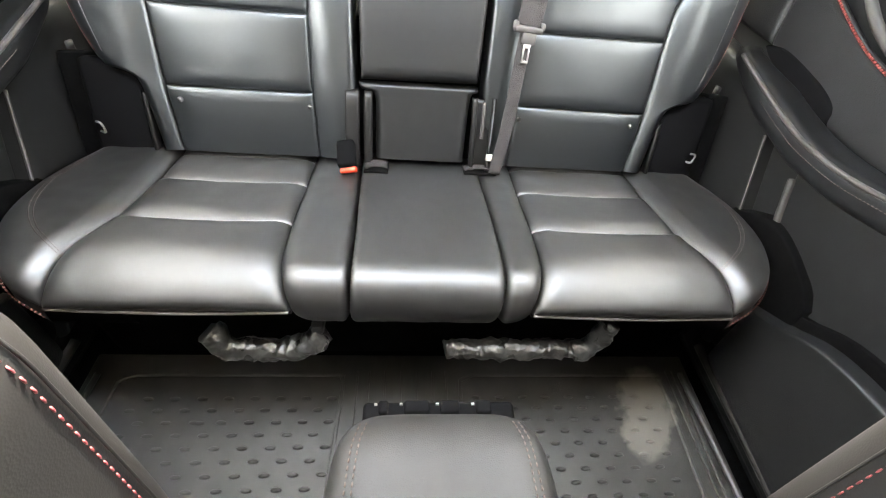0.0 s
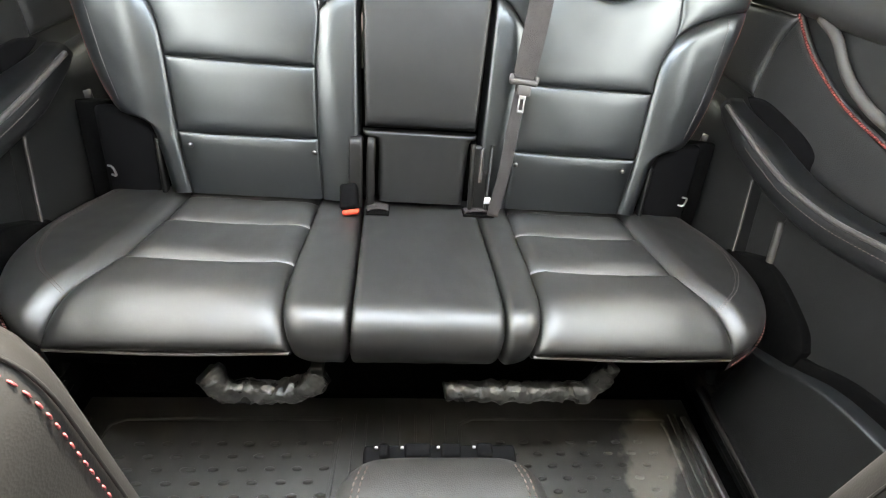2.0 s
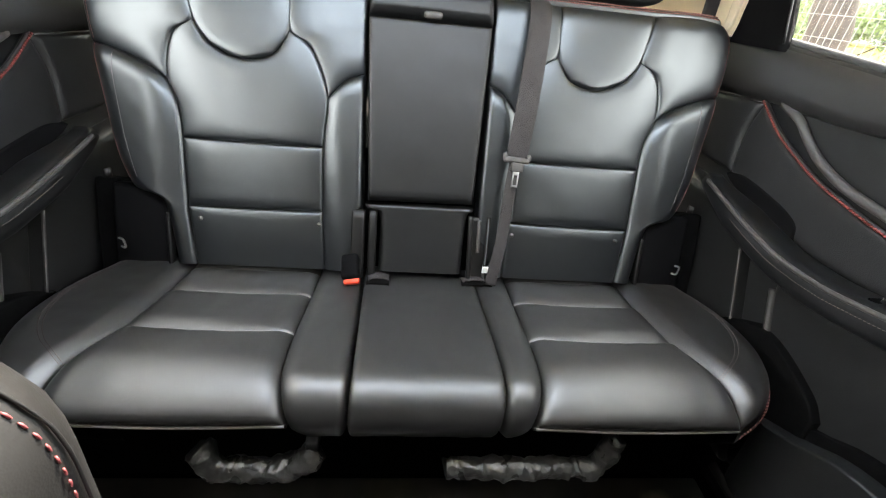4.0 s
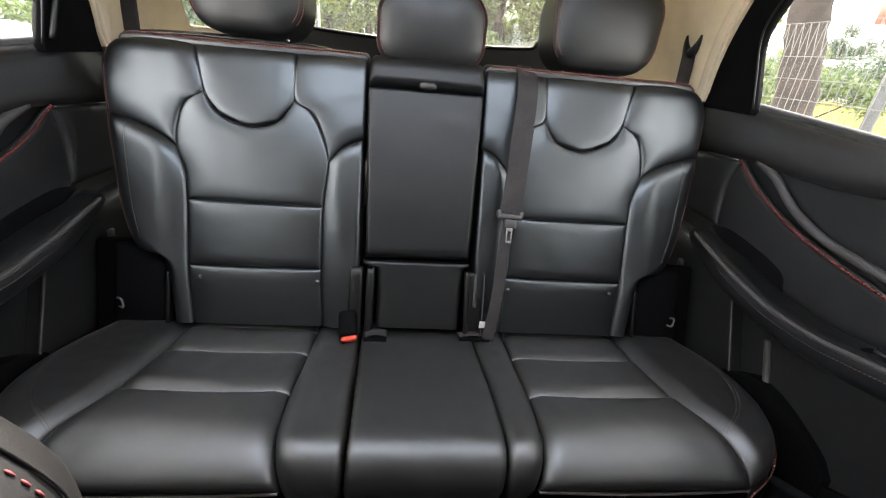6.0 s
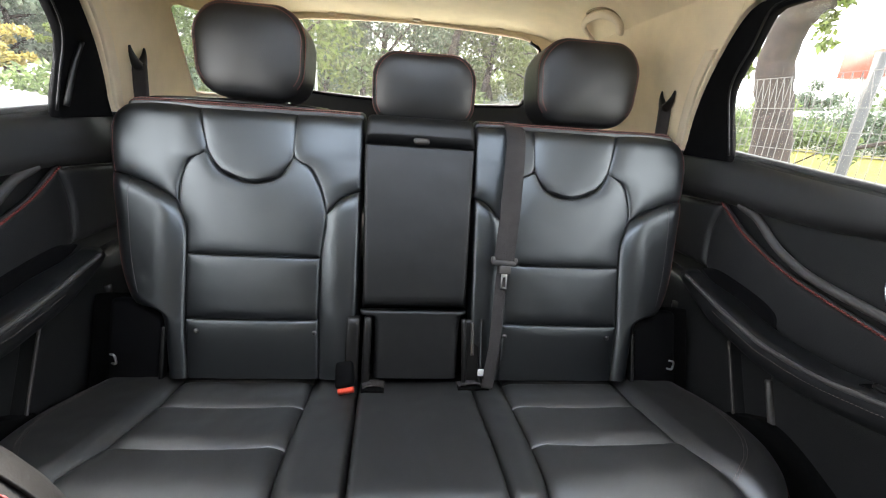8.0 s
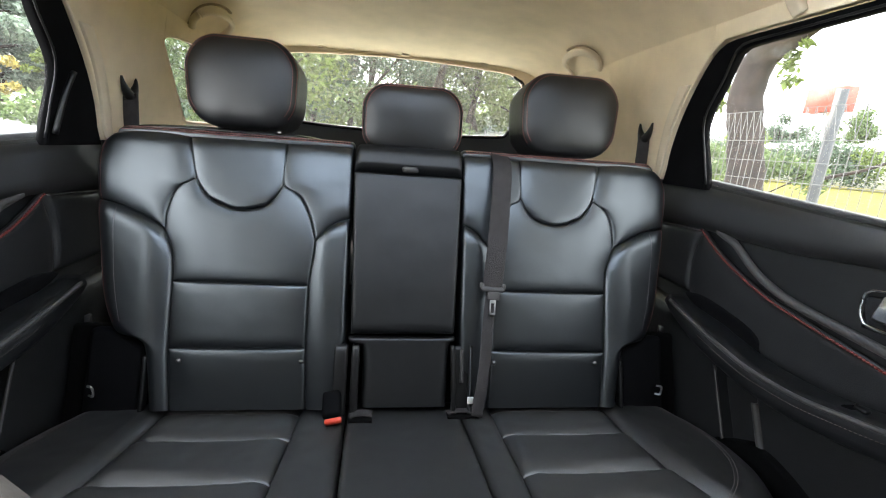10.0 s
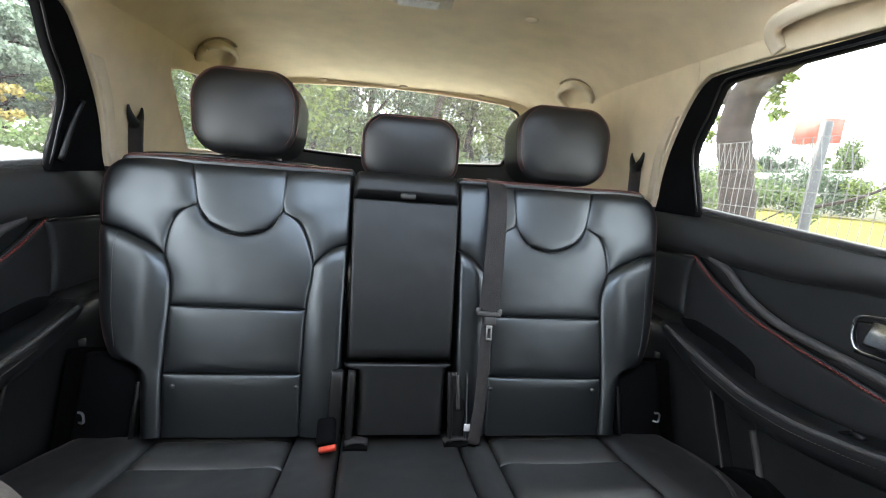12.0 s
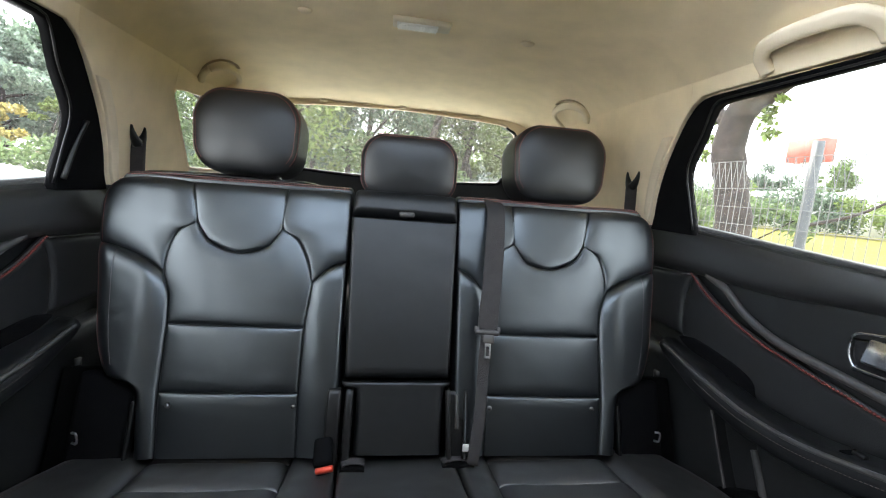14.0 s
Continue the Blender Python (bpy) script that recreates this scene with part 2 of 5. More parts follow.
def panel(surf, B, R, T, L, H, rad=(0.02,) * 4, n=(26, 26), flip=1, mirror=False, wrinkle=0.0012, depth=0.03, seed=0.0, sink=0.002, edge=0.007):
    """A padded patch on a surface between four border curves: B and T run along x, L and R along v.
    A positive radius rolls a free edge down; a negative one swells gently from a sewn seam."""
    long = lambda c: float(np.sum(np.linalg.norm(np.diff(curve_pts(c, 30), axis=0), axis=1)))
    u = shares(max(0.01, (long(B) + long(T)) / 2), n[0])
    w = shares(max(0.01, (long(L) + long(R)) / 2), n[1])
    nu, nv = len(u), len(w)
    b, t, l, r = curve_pts(B, nu, u), curve_pts(T, nu, u), curve_pts(L, nv, w), curve_pts(R, nv, w)
    P = np.zeros((nu, nv, 2))
    for i in range(nu):
        for j in range(nv):
            P[i, j] = ((1 - w[j]) * b[i] + w[j] * t[i] + (1 - u[i]) * l[j] + u[i] * r[j]
                       - (1 - u[i]) * (1 - w[j]) * b[0] - u[i] * (1 - w[j]) * b[-1] - (1 - u[i]) * w[j] * t[0] - u[i] * w[j] * t[-1])
    bm = bmesh.new()
    V = {}
    base = min(edge, 0.8 * H) if min(rad) < 0 else 0.0
    for i in range(nu):
        for j in range(nv):
            p = P[i, j]
            roll, swell, notch = 1.0, 1.0, 0.0
            for q, e in zip(rad, (P[i, 0], P[nu - 1, j], P[i, nv - 1], P[0, j])):
                if q == 0:
                    continue
                d = np.linalg.norm(p - e)
                k = min(1.0, d / abs(q))
                if q > 0:
                    roll *= math.sqrt(max(0.0, 1 - (1 - k) ** 2))
                else:
                    swell *= math.sin(k * math.pi / 2) ** 0.8
                    notch = max(notch, 0.0032 * math.exp(-(d / 0.0026) ** 2))
            h = roll * (base + (H - base) * swell) - notch
            x, v = p
            q = np.array(surf(x, v)) + flip * normal_at(surf, x, v) * (h - sink
                + wrinkle * roll * swell * (noise.noise((x * 18 + seed, v * 18, seed)) + 0.5 * noise.noise((x * 45, v * 45 + seed, 3 + seed))))
            if mirror:
                q[0] = -q[0]
            V[i, j] = bm.verts.new(q)
    for i in range(nu - 1):
        for j in range(nv - 1):
            bm.faces.new((V[i, j], V[i + 1, j], V[i + 1, j + 1], V[i, j + 1]))
    if depth:
        ring = [(i, 0) for i in range(nu)] + [(nu - 1, j) for j in range(1, nv)] + [(i, nv - 1) for i in range(nu - 2, -1, -1)] + [(0, j) for j in range(nv - 2, 0, -1)]
        low = []
        for i, j in ring:
            x, v = P[i, j]
            q = np.array(surf(x, v)) - flip * normal_at(surf, x, v) * depth
            if mirror:
                q[0] = -q[0]
            low.append(bm.verts.new(q))
        k = len(ring)
        for a in range(k):
            c = (a + 1) % k
            bm.faces.new((V[ring[a]], V[ring[c]], low[c], low[a]))
    return bm


def sweep(pts, section, n=40, close=False, up=(0, 0, 1), taper=None):
    """A closed section (pairs across, up) swept along a smooth curve."""
    P = curve_pts(pts, n)
    bm = bmesh.new()
    rings = []
    for i in range(n):
        d = P[min(i + 1, n - 1)] - P[max(i - 1, 0)]
        if close:
            d = P[(i + 1) % (n - 1)] - P[(i - 1) % (n - 1)]
        d = Vector(d).normalized()
        side = d.cross(Vector(up))
        if side.length < 1e-6:
            side = Vector((1, 0, 0))
        side.normalize()
        top = side.cross(d)
        k = taper(i / (n - 1)) if taper else 1
        rings.append([bm.verts.new(Vector(P[i]) + side * (a * k) + top * (b * k)) for a, b in section])
    m = len(section)
    for i in range(n - 1):
        for j in range(m):
            bm.faces.new((rings[i][j], rings[i][(j + 1) % m], rings[i + 1][(j + 1) % m], rings[i + 1][j]))
    if not close:
        bm.faces.new(rings[0])
        bm.faces.new(rings[-1][::-1])
    return bm


def circle(r, k=8, ry=None):
    return [(r * math.cos(2 * math.pi * i / k), (ry or r) * math.sin(2 * math.pi * i / k)) for i in range(k)]


def rrect(w, h, r, k=3):
    out = []
    for cx, cy, a0 in ((w / 2 - r, h / 2 - r, 0), (-w / 2 + r, h / 2 - r, 90), (-w / 2 + r, -h / 2 + r, 180), (w / 2 - r, -h / 2 + r, 270)):
        for i in range(k + 1):
            a = radians(a0 + 90 * i / k)
            out.append((cx + r * math.cos(a), cy + r * math.sin(a)))
    return out


def box(bm, c, s, m=None, bevel=0.0):
    made = bmesh.ops.create_cube(bm, size=1, matrix=(m or Matrix.Identity(4)) @ Matrix.Translation(c) @ Matrix.Diagonal((*s, 1)))
    if bevel:
        es = list({e for v in made["verts"] for e in v.link_edges})
        bmesh.ops.bevel(bm, geom=es, offset=bevel, segments=2, affect="EDGES", profile=0.5)
    return bm


def boxm(c, s, bevel=0.004, m=None):
    return box(bmesh.new(), c, s, m, bevel)


def merge(*bms):
    out = bms[0]
    for b in bms[1:]:
        me = bpy.data.meshes.new("tmp")
        b.to_mesh(me)
        b.free()
        out.from_mesh(me)
        bpy.data.meshes.remove(me)
    return out


def stitches(path, gap=0.007, size=(0.0045, 0.0012), lift=0.0):
    """Thread stitches along a line of points in space."""
    P = np.array(path)
    s = np.concatenate([[0], np.cumsum(np.linalg.norm(np.diff(P, axis=0), axis=1))])
    k = max(2, int(s[-1] / gap))
    bm = bmesh.new()
    for i in range(k):
        a = np.array([np.interp(s[-1] * (i + 0.5) / k - size[0] / 2, s, P[:, c]) for c in range(3)])
        b = np.array([np.interp(s[-1] * (i + 0.5) / k + size[0] / 2, s, P[:, c]) for c in range(3)])
        d = Vector(b - a)
        if d.length < 1e-6:
            continue
        m = Matrix.Translation((a + b) / 2) @ d.to_track_quat("X", "Z").to_matrix().to_4x4()
        bmesh.ops.create_icosphere(bm, subdivisions=1, radius=1, matrix=m @ Matrix.Diagonal((size[0] / 2 * 1.1, size[1], size[1], 1)))
    return bm


def drape(obs, pts, out, lift=0.0006):
    """Moves points onto the outer side of meshes, looking along -out."""
    trees = []
    for ob in obs:
        me = ob.data
        trees.append(BVHTree.FromPolygons([v.co for v in me.vertices], [tuple(p.vertices) for p in me.polygons]))
    res = []
    for p, d in zip(pts, out if isinstance(out, list) else [out] * len(pts)):
        p, d = Vector(p), Vector(d).normalized()
        best = None
        for t in trees:
            hit = t.ray_cast(p + d * 0.12, -d, 0.2)
            if hit[0] is not None and (best is None or hit[3] < best[1]):
                best = (hit[0], hit[3])
        res.append(tuple(best[0] + d * lift) if best else tuple(p))
    return res


def outward(surf, pts, n, flip, mirror):
    out = []
    for x, v in curve_pts(pts, n):
        q = flip * normal_at(surf, x, v)
        out.append((-q[0] if mirror else q[0], q[1], q[2]))
    return out


def on(surf, pts, h, n=60, flip=1, mirror=False):
    """Points in space a little above a surface along a curve drawn on it."""
    out = []
    for x, v in curve_pts(pts, n):
        q = np.array(surf(x, v)) + flip * normal_at(surf, x, v) * h
        out.append((-q[0] if mirror else q[0], q[1], q[2]))
    return out


# ---- shape of the cabin ----
LEAN_A = math.atan(0.42)          # backrest recline
SLOPE = math.atan(0.12)           # cushion rise towards its front
TOP_V, TOP_R = 0.572, 0.045
FRONT_U, FRONT_R = 0.28, 0.11


def back_surf(x, v):
    y0, z0 = -0.014, 0.34
    s = min(v, TOP_V)
    y, z = y0 + s * math.sin(LEAN_A), z0 + s * math.cos(LEAN_A)
    if v > TOP_V:
        h0 = math.pi / 2 - LEAN_A
        a = (v - TOP_V) / TOP_R
        y += TOP_R * (math.sin(h0) - math.sin(h0 - a))
        z += TOP_R * (math.cos(h0 - a) - math.cos(h0))
    return (x, y, z)


def cushion_surf(x, u):
    s = min(u, FRONT_U)
    y, z = -s * math.cos(SLOPE), 0.344 + s * math.sin(SLOPE)
    h = SLOPE
    for r, turn in ((FRONT_R, 0.89), (0.010, 1.95)):
        a = min(max(0.0, u - s) / r, turn)
        y -= r * (math.sin(h) - math.sin(h - a))
        z += r * (math.cos(h - a) - math.cos(h))
        h, s = h - a, s + a * r
    over = max(0.0, u - s)
    return (x, y - over * math.cos(h), z + over * math.sin(h))


def centre_surf(x, u):
    s = min(u, 0.316)
    y, z = -s * math.cos(SLOPE), 0.344 + s * math.sin(SLOPE)
    h = SLOPE
    for r, turn in ((0.036, 2.6),):
        a = min(max(0.0, u - s) / r, turn)
        y -= r * (math.sin(h) - math.sin(h - a))
        z += r * (math.cos(h - a) - math.cos(h))
        h, s = h - a, s + a * r
    over = max(0.0, u - s)
    return (x, y - over * math.cos(h), z + over * math.sin(h))


def door_surf(y, z):
    return (0.700 + 0.01 * max(0.0, 0.45 - z), y, z)


def side_x(z):
    return 0.665 - 0.19 * max(0.0, z - 0.90)


def side_surf(y, z):
    return (side_x(z) - 0.10 * max(0.0, y - 0.55) ** 1.5, y, z)


def roof_z(x, y):
    a = abs(x) / 0.62
    return 1.300 - 0.030 * a ** 2 - 0.10 * a ** 10 - 0.055 * max(0.0, (y - 0.35) / 0.75) ** 2 - 0.06 * max(0.0, (-0.9 - y)) ** 2


# ---- structure ----
def structure(name, bm, mat, label, category, smooth=False):
    return tagged(link(name, bm, mat, None, smooth), label, category, "", "structure")


structure("floor", boxm((0, -0.55, -0.045), (1.52, 3.5, 0.06), 0), CARPET, "black carpeted cabin floor under the rubber mat", "floor")

bm = bmesh.new()
NX, NY = 60, 60
grid = [[bm.verts.new((-0.626 + 1.252 * i / NX, -1.25 + 2.33 * j / NY, roof_z(-0.626 + 1.252 * i / NX, -1.25 + 2.33 * j / NY))) for j in range(NY + 1)] for i in range(NX + 1)]
for i in range(NX):
    for j in range(NY):
        if 5 <= i < NX - 5 and 19 <= j < 28:
            continue
        bm.faces.new((grid[i][j], grid[i][j + 1], grid[i + 1][j + 1], grid[i + 1][j]))
structure("ceiling", bm, BEIGE, "beige woven fabric headliner curving down to the rear", "headliner", True)
structure("roof", merge(boxm((0, 0.495, 1.345), (1.50, 1.31, 0.05), 0), boxm((0, -1.285, 1.345), (1.50, 1.55, 0.05), 0), boxm((0.635, -0.295, 1.345), (0.23, 0.43, 0.05), 0), boxm((-0.635, -0.295, 1.345), (0.23, 0.43, 0.05), 0)), PLASTIC, "dark outer roof skin of the car", "roof")
# unseen roof opening, sized and placed for light on the bench
sr = structure("sunroof", boxm((0, -0.295, 1.374), (1.10, 0.53, 0.006), 0), GLASST, "tinted glass sunroof out of view, placed to light the bench", "sunroof")
sr.visible_shadow = False

for sgn, w in ((1, "right"), (-1, "left")):
    structure("wall_" + w, merge(boxm((sgn * 0.755, 0.22, 0.40), (0.05, 2.0, 0.90), 0), boxm((sgn * 0.755, -1.4, 0.34), (0.05, 1.3, 0.80), 0), boxm((sgn * 0.755, -1.4, 1.27), (0.05, 1.3, 0.12), 0), boxm((sgn * 0.715, -0.05, 1.26), (0.11, 2.4, 0.13), 0.01),
              boxm((sgn * 0.72, -0.80, 1.02), (0.06, 0.12, 0.38), 0.01), boxm((sgn * 0.74, 0.38, 1.02), (0.06, 0.14, 0.40), 0.0)),
              PLASTIC, "dark body side of the car beyond the door trim", "car body")
# added wall, never in view, keeps windscreen light off the backrests
structure("wall_front", merge(boxm((0, -2.0, 0.63), (1.52, 0.05, 1.39), 0), boxm((0, -1.78, 0.78), (1.45, 0.45, 0.34), 0.03)), VINYL, "unseen black wall closing the front and blocking windscreen light", "dashboard")


# front panes added out of view: one dims, one admits light
for sgn, nm, pane, lab in ((1, "window_1", DIMGLASS, "unseen front side window darkened to cut light on the bench"), (-1, "window_2", GLASSL, "unseen front side window kept clear to let light in")):
    w = structure(nm, boxm((sgn * 0.755, -1.40, 0.975), (0.005, 1.30, 0.48), 0), pane, lab, "window")
    w.visible_shadow = False


# ---- doors ----
def sill_z(y):
    return 0.869 + 0.075 * y


CURVE_RED = [(0.095, 0.770), (0.033, 0.731), (-0.022, 0.706), (-0.10, 0.679), (-0.186, 0.662), (-0.266, 0.650), (-0.36, 0.636), (-0.50, 0.622), (-0.70, 0.612)]
CURVE_RIDGE = [(0.045, 0.775), (-0.007, 0.757), (-0.05, 0.728), (-0.092, 0.706), (-0.158, 0.686), (-0.259, 0.674), (-0.36, 0.664), (-0.50, 0.652), (-0.70, 0.642)]
BAND_LOW = [(0.31, 0.752), (0.256, 0.757), (0.088, 0.767), (-0.02, 0.766), (-0.137, 0.769), (-0.286, 0.783), (-0.50, 0.79), (-0.72, 0.79)]
ARM = [(0.105, 0.612), (0.073, 0.599), (0.0, 0.583), (-0.064, 0.570), (-0.12, 0.561), (-0.169, 0.556), (-0.258, 0.560), (-0.342, 0.576), (-0.45, 0.60), (-0.70, 0.64)]


def door(name, m, label):
    g = -1 if m else 1
    d = thing(name, label, "car door", "", "structure")
    flat = lambda pts, x: [(g * x, y, z) for y, z in pts]
    part("door_body", boxm((g * 0.722, -0.215, 0.41), (0.03, 1.05, 0.86), 0.006), VINYL, d)
    # upper band under the window
    part("upper_trim", panel(door_surf, BAND_LOW[::-1], [(0.31, 0.752), (0.315, 0.895)], [(y, sill_z(y) - 0.004) for y in (-0.72, -0.4, 0.0, 0.315)], [(-0.72, 0.79), (-0.72, 0.812)],
         0.026, (0.03, 0.02, 0.035, 0.02), (50, 16), -1, m, 0.0006), CENTRE, d, "soft black leather upper band")
    # centre insert with stitched edge
    part("insert_panel", panel(door_surf, ARM[::-1], [(0.105, 0.612), (0.115, 0.70), (0.10, 0.766)], CURVE_RED[::-1], [(-0.70, 0.64), (-0.70, 0.612)],
         0.010, (0.02, 0.02, 0.012, 0.0), (50, 20), -1, m, 0.0006), VINYL, d)
    part("rear_panel", panel(door_surf, [(0.105, 0.612), (0.31, 0.612)], [(0.31, 0.612), (0.31, 0.752)], [(0.10, 0.766), (0.256, 0.757), (0.31, 0.752)], [(0.105, 0.612), (0.115, 0.70), (0.10, 0.766)],
         0.012, (0.02, 0.02, 0.015, 0.02), (20, 20), -1, m, 0.0006), VINYL, d)
    part("handle_panel", panel(door_surf, CURVE_RIDGE[::-1], [(0.045, 0.775), (0.046, 0.776)], [(y, z) for y, z in BAND_LOW if y < 0.0][::-1] + [(0.046, 0.7665)], [(-0.70, 0.642), (-0.72, 0.79)],
         0.006, (0.012, 0.0, 0.012, 0.0), (50, 20), -1, m, 0.0004), PLASTIC, d, "smooth black panel round the inner handle")
    part("ridge_trim", sweep([(g * 0.690, y, z) for y, z in CURVE_RIDGE], circle(0.008, 10), 60), GREYPL, d, "satin dark grey curved trim line")
    part("piping", sweep([(g * 0.6905, y, z) for y, z in CURVE_RED], circle(0.0045, 8), 60), VINYL, d)
    part("stitching", stitches([(g * 0.6855, y, z) for y, z in curve_pts(CURVE_RED, 80)], 0.006, (0.0060, 0.0027)), DOORRED, d, "red stitch line")
    part("silver_strip", sweep([(g * 0.688, y, z) for y, z in [(0.30, 0.7545), (0.2, 0.7605), (0.10, 0.766)]], rrect(0.003, 0.003, 0.001, 2), 12), GUNMETAL, d, "thin dull silver strip")
    # armrest ledge
    sec = rrect(0.075, 0.055, 0.02, 4)
    part("armrest", sweep([(g * 0.662, y, z - 0.018) for y, z in ARM], sec, 60, taper=lambda t: 0.55 + 0.45 * min(1, t * 6)), LEATHER2, d, "padded black leather armrest ledge")
    part("armrest_stitching", stitches([(g * 0.6242, y, z - 0.014) for y, z in curve_pts(ARM, 80)][14:], 0.0065, (0.0052, 0.0009)), THREADTAN, d, "dark red stitching")
    part("armrest_piping", sweep([(g * 0.6285, y, z + 0.001) for y, z in ARM[1:]], circle(0.0045, 8), 60), GREYPL, d, "dark grey piping")
    # proud dark panel paints the shade behind the armrest
    part("pull_shade", panel(door_surf, [(-0.122, 0.558), (-0.064, 0.566), (0.0, 0.580), (0.073, 0.596), (0.104, 0.609)], [(0.104, 0.609), (0.104, 0.612)],
         [(-0.118, 0.584), (-0.104, 0.598), (-0.065, 0.610), (0.005, 0.620), (0.060, 0.623), (0.104, 0.612)], [(-0.122, 0.558), (-0.118, 0.584)], 0.014, (0, 0.0, 0.006, 0.006), (30, 10), -1, m, 0), FRAMEBLK, d, "dark panel painted as shade in the pull pocket")
    # lower pocket: two stepped edges run down beside the bench
    part("rear_lower_panel", panel(door_surf, [(-0.26, 0.08), (0.25, 0.12)], [(0.25, 0.12), (0.25, 0.58)], [(-0.043, 0.53), (0.06, 0.57), (0.25, 0.59)], [(-0.26, 0.08), (-0.178, 0.25), (-0.118, 0.356), (-0.050, 0.50), (-0.043, 0.53)],
         0.030, (0.02, 0.01, 0.02, 0.004), (24, 24), -1, m, 0.0005), PLASTIC, d)
    part("middle_lower_panel", panel(door_surf, [(-0.34, 0.08), (-0.26, 0.08)], [(-0.26, 0.08), (-0.178, 0.25), (-0.118, 0.356), (-0.050, 0.50)], [(-0.138, 0.51), (-0.050, 0.52)], [(-0.34, 0.08), (-0.25, 0.25), (-0.182, 0.395), (-0.145, 0.474), (-0.138, 0.51)],
         0.006, (0.02, 0.0, 0.02, 0.0), (16, 24), -1, m, 0.0005), PLASTIC, d)
    part("lower_panel", panel(door_surf, [(-0.72, 0.08), (-0.34, 0.08)], [(-0.34, 0.08), (-0.25, 0.25), (-0.182, 0.395), (-0.145, 0.474), (-0.138, 0.51)], [(-0.72, 0.60)] + [(y, z - 0.03) for y, z in ARM[::-1] if -0.5 < y < -0.15] + [(-0.138, 0.51)], [(-0.72, 0.08), (-0.72, 0.60)],
         0.020, (0.03, 0.012, 0.02, 0.0), (40, 24), -1, m, 0.0005), PLASTIC, d)
    # highlights on the black mouldings are put in as lighter grey edges
    part("step_edge", sweep([(g * 0.6695, y, z) for y, z in [(-0.050, 0.50), (-0.118, 0.356), (-0.15, 0.30)]], circle(0.0028, 8), 14), GREYPL, d, "thin moulding edge in lighter grey for its highlight")
    part("step_edge", sweep([(g * 0.681, y - 0.006, z) for y, z in [(-0.145, 0.474), (-0.182, 0.395), (-0.20, 0.36)]], circle(0.007, 8), 14), GREYPL, d, "rounded moulding edge in lighter grey for its highlight")
    part("map_pocket", panel(lambda y, z: (0.660, y, z), [(-0.72, 0.08), (-0.30, 0.10)], [(-0.30, 0.10), (-0.290, 0.275)], [(-0.72, 0.40), (-0.46, 0.36), (-0.36, 0.31), (-0.290, 0.275)], [(-0.72, 0.08), (-0.72, 0.40)],
         0.022, (0.03, 0.04, 0.004, 0.0), (40, 20), -1, m, 0.0005), PLASTIC, d, "moulded door pocket")
    # black panel stands in for shadow inside the pocket
    part("pocket_shadow", panel(lambda y, z: (0.672, y, z), [(-0.72, 0.38), (-0.46, 0.34), (-0.36, 0.29), (-0.28, 0.26)], [(-0.28, 0.26), (-0.275, 0.300)], [(-0.72, 0.43), (-0.46, 0.385), (-0.36, 0.335), (-0.275, 0.300)], [(-0.72, 0.38), (-0.72, 0.43)],
         0.002, (0, 0, 0.002, 0), (30, 12), -1, m, 0), CARPET, d, "black panel painted as shade in the mouth of the pocket")
    # black panel put in for the dark void between seat and door
    part("void_panel", panel(lambda y, z: (0.668, y, z), [(-0.36, 0.26), (-0.24, 0.16), (-0.05, 0.12)], [(-0.05, 0.12), (-0.10, 0.36)], [(-0.352, 0.345), (-0.313, 0.376), (-0.195, 0.404), (-0.10, 0.36)], [(-0.36, 0.26), (-0.352, 0.345)],
         0.004, (0, 0, 0.006, 0.008), (26, 18), -1, m, 0.001), CARPET, d, "black panel put in for the dark void beside the seat base")
    sw = part("switch_base", boxm((g * 0.655, -0.335, 0.580), (0.022, 0.044, 0.006), 0.002), FRAMEBLK, d)
    part("window_switch", boxm((g * 0.653, -0.335, 0.588), (0.010, 0.018, 0.006), 0.002), GUIDEBLK, sw, "glossy window switch with a bright edge")
    part("switch_edge", boxm((g * 0.653, -0.326, 0.5905), (0.007, 0.002, 0.003), 0.0008), CHROME, sw, "bright edge")
    # inner handle
    hd = part("handle_recess", panel(door_surf, [(-0.38, 0.692), (-0.272, 0.690)], [(-0.272, 0.690), (-0.266, 0.740)], [(-0.38, 0.765), (-0.270, 0.745)], [(-0.38, 0.692), (-0.38, 0.765)],
              0.004, (0.006,) * 4, (16, 16), -1, m, 0), GLOSSY, d)
    hd.location.x = -g * 0.010
    part("handle_rim", sweep([(g * 0.686, y, z) for y, z in [(-0.38, 0.702), (-0.290, 0.697), (-0.275, 0.703), (-0.268, 0.718), (-0.267, 0.738), (-0.274, 0.750), (-0.29, 0.754), (-0.38, 0.770)]], circle(0.0025, 8), 40), CHROME, d, "chrome handle surround")
    part("handle", boxm((0, 0, 0), (0.010, 0.085, 0.040), 0.004, Matrix.Translation((g * 0.682, -0.335, 0.730)) @ Matrix.Rotation(radians(17 * g), 4, "Y")), CHROME, d, "chrome pull handle")
    # window frame and belt seal
    part("window_seal", sweep([(g * 0.698, y, sill_z(y)) for y in (-0.75, -0.4, 0.0, 0.125)], rrect(0.022, 0.012, 0.004, 3), 20), PLASTIC, d)
    up = 0.010 if m else 0.0
    frame_line = [(0.094, sill_z(0.08)), (0.109, 0.943), (0.116, 0.995), (0.106, 1.032), (0.066, 1.086), (0.041, 1.128 + up / 2), (0.026, 1.143 + up), (0.002, 1.1485 + up), (-0.10, 1.1485 + up), (-0.30, 1.148 + up), (-0.75, 1.146 + up)]
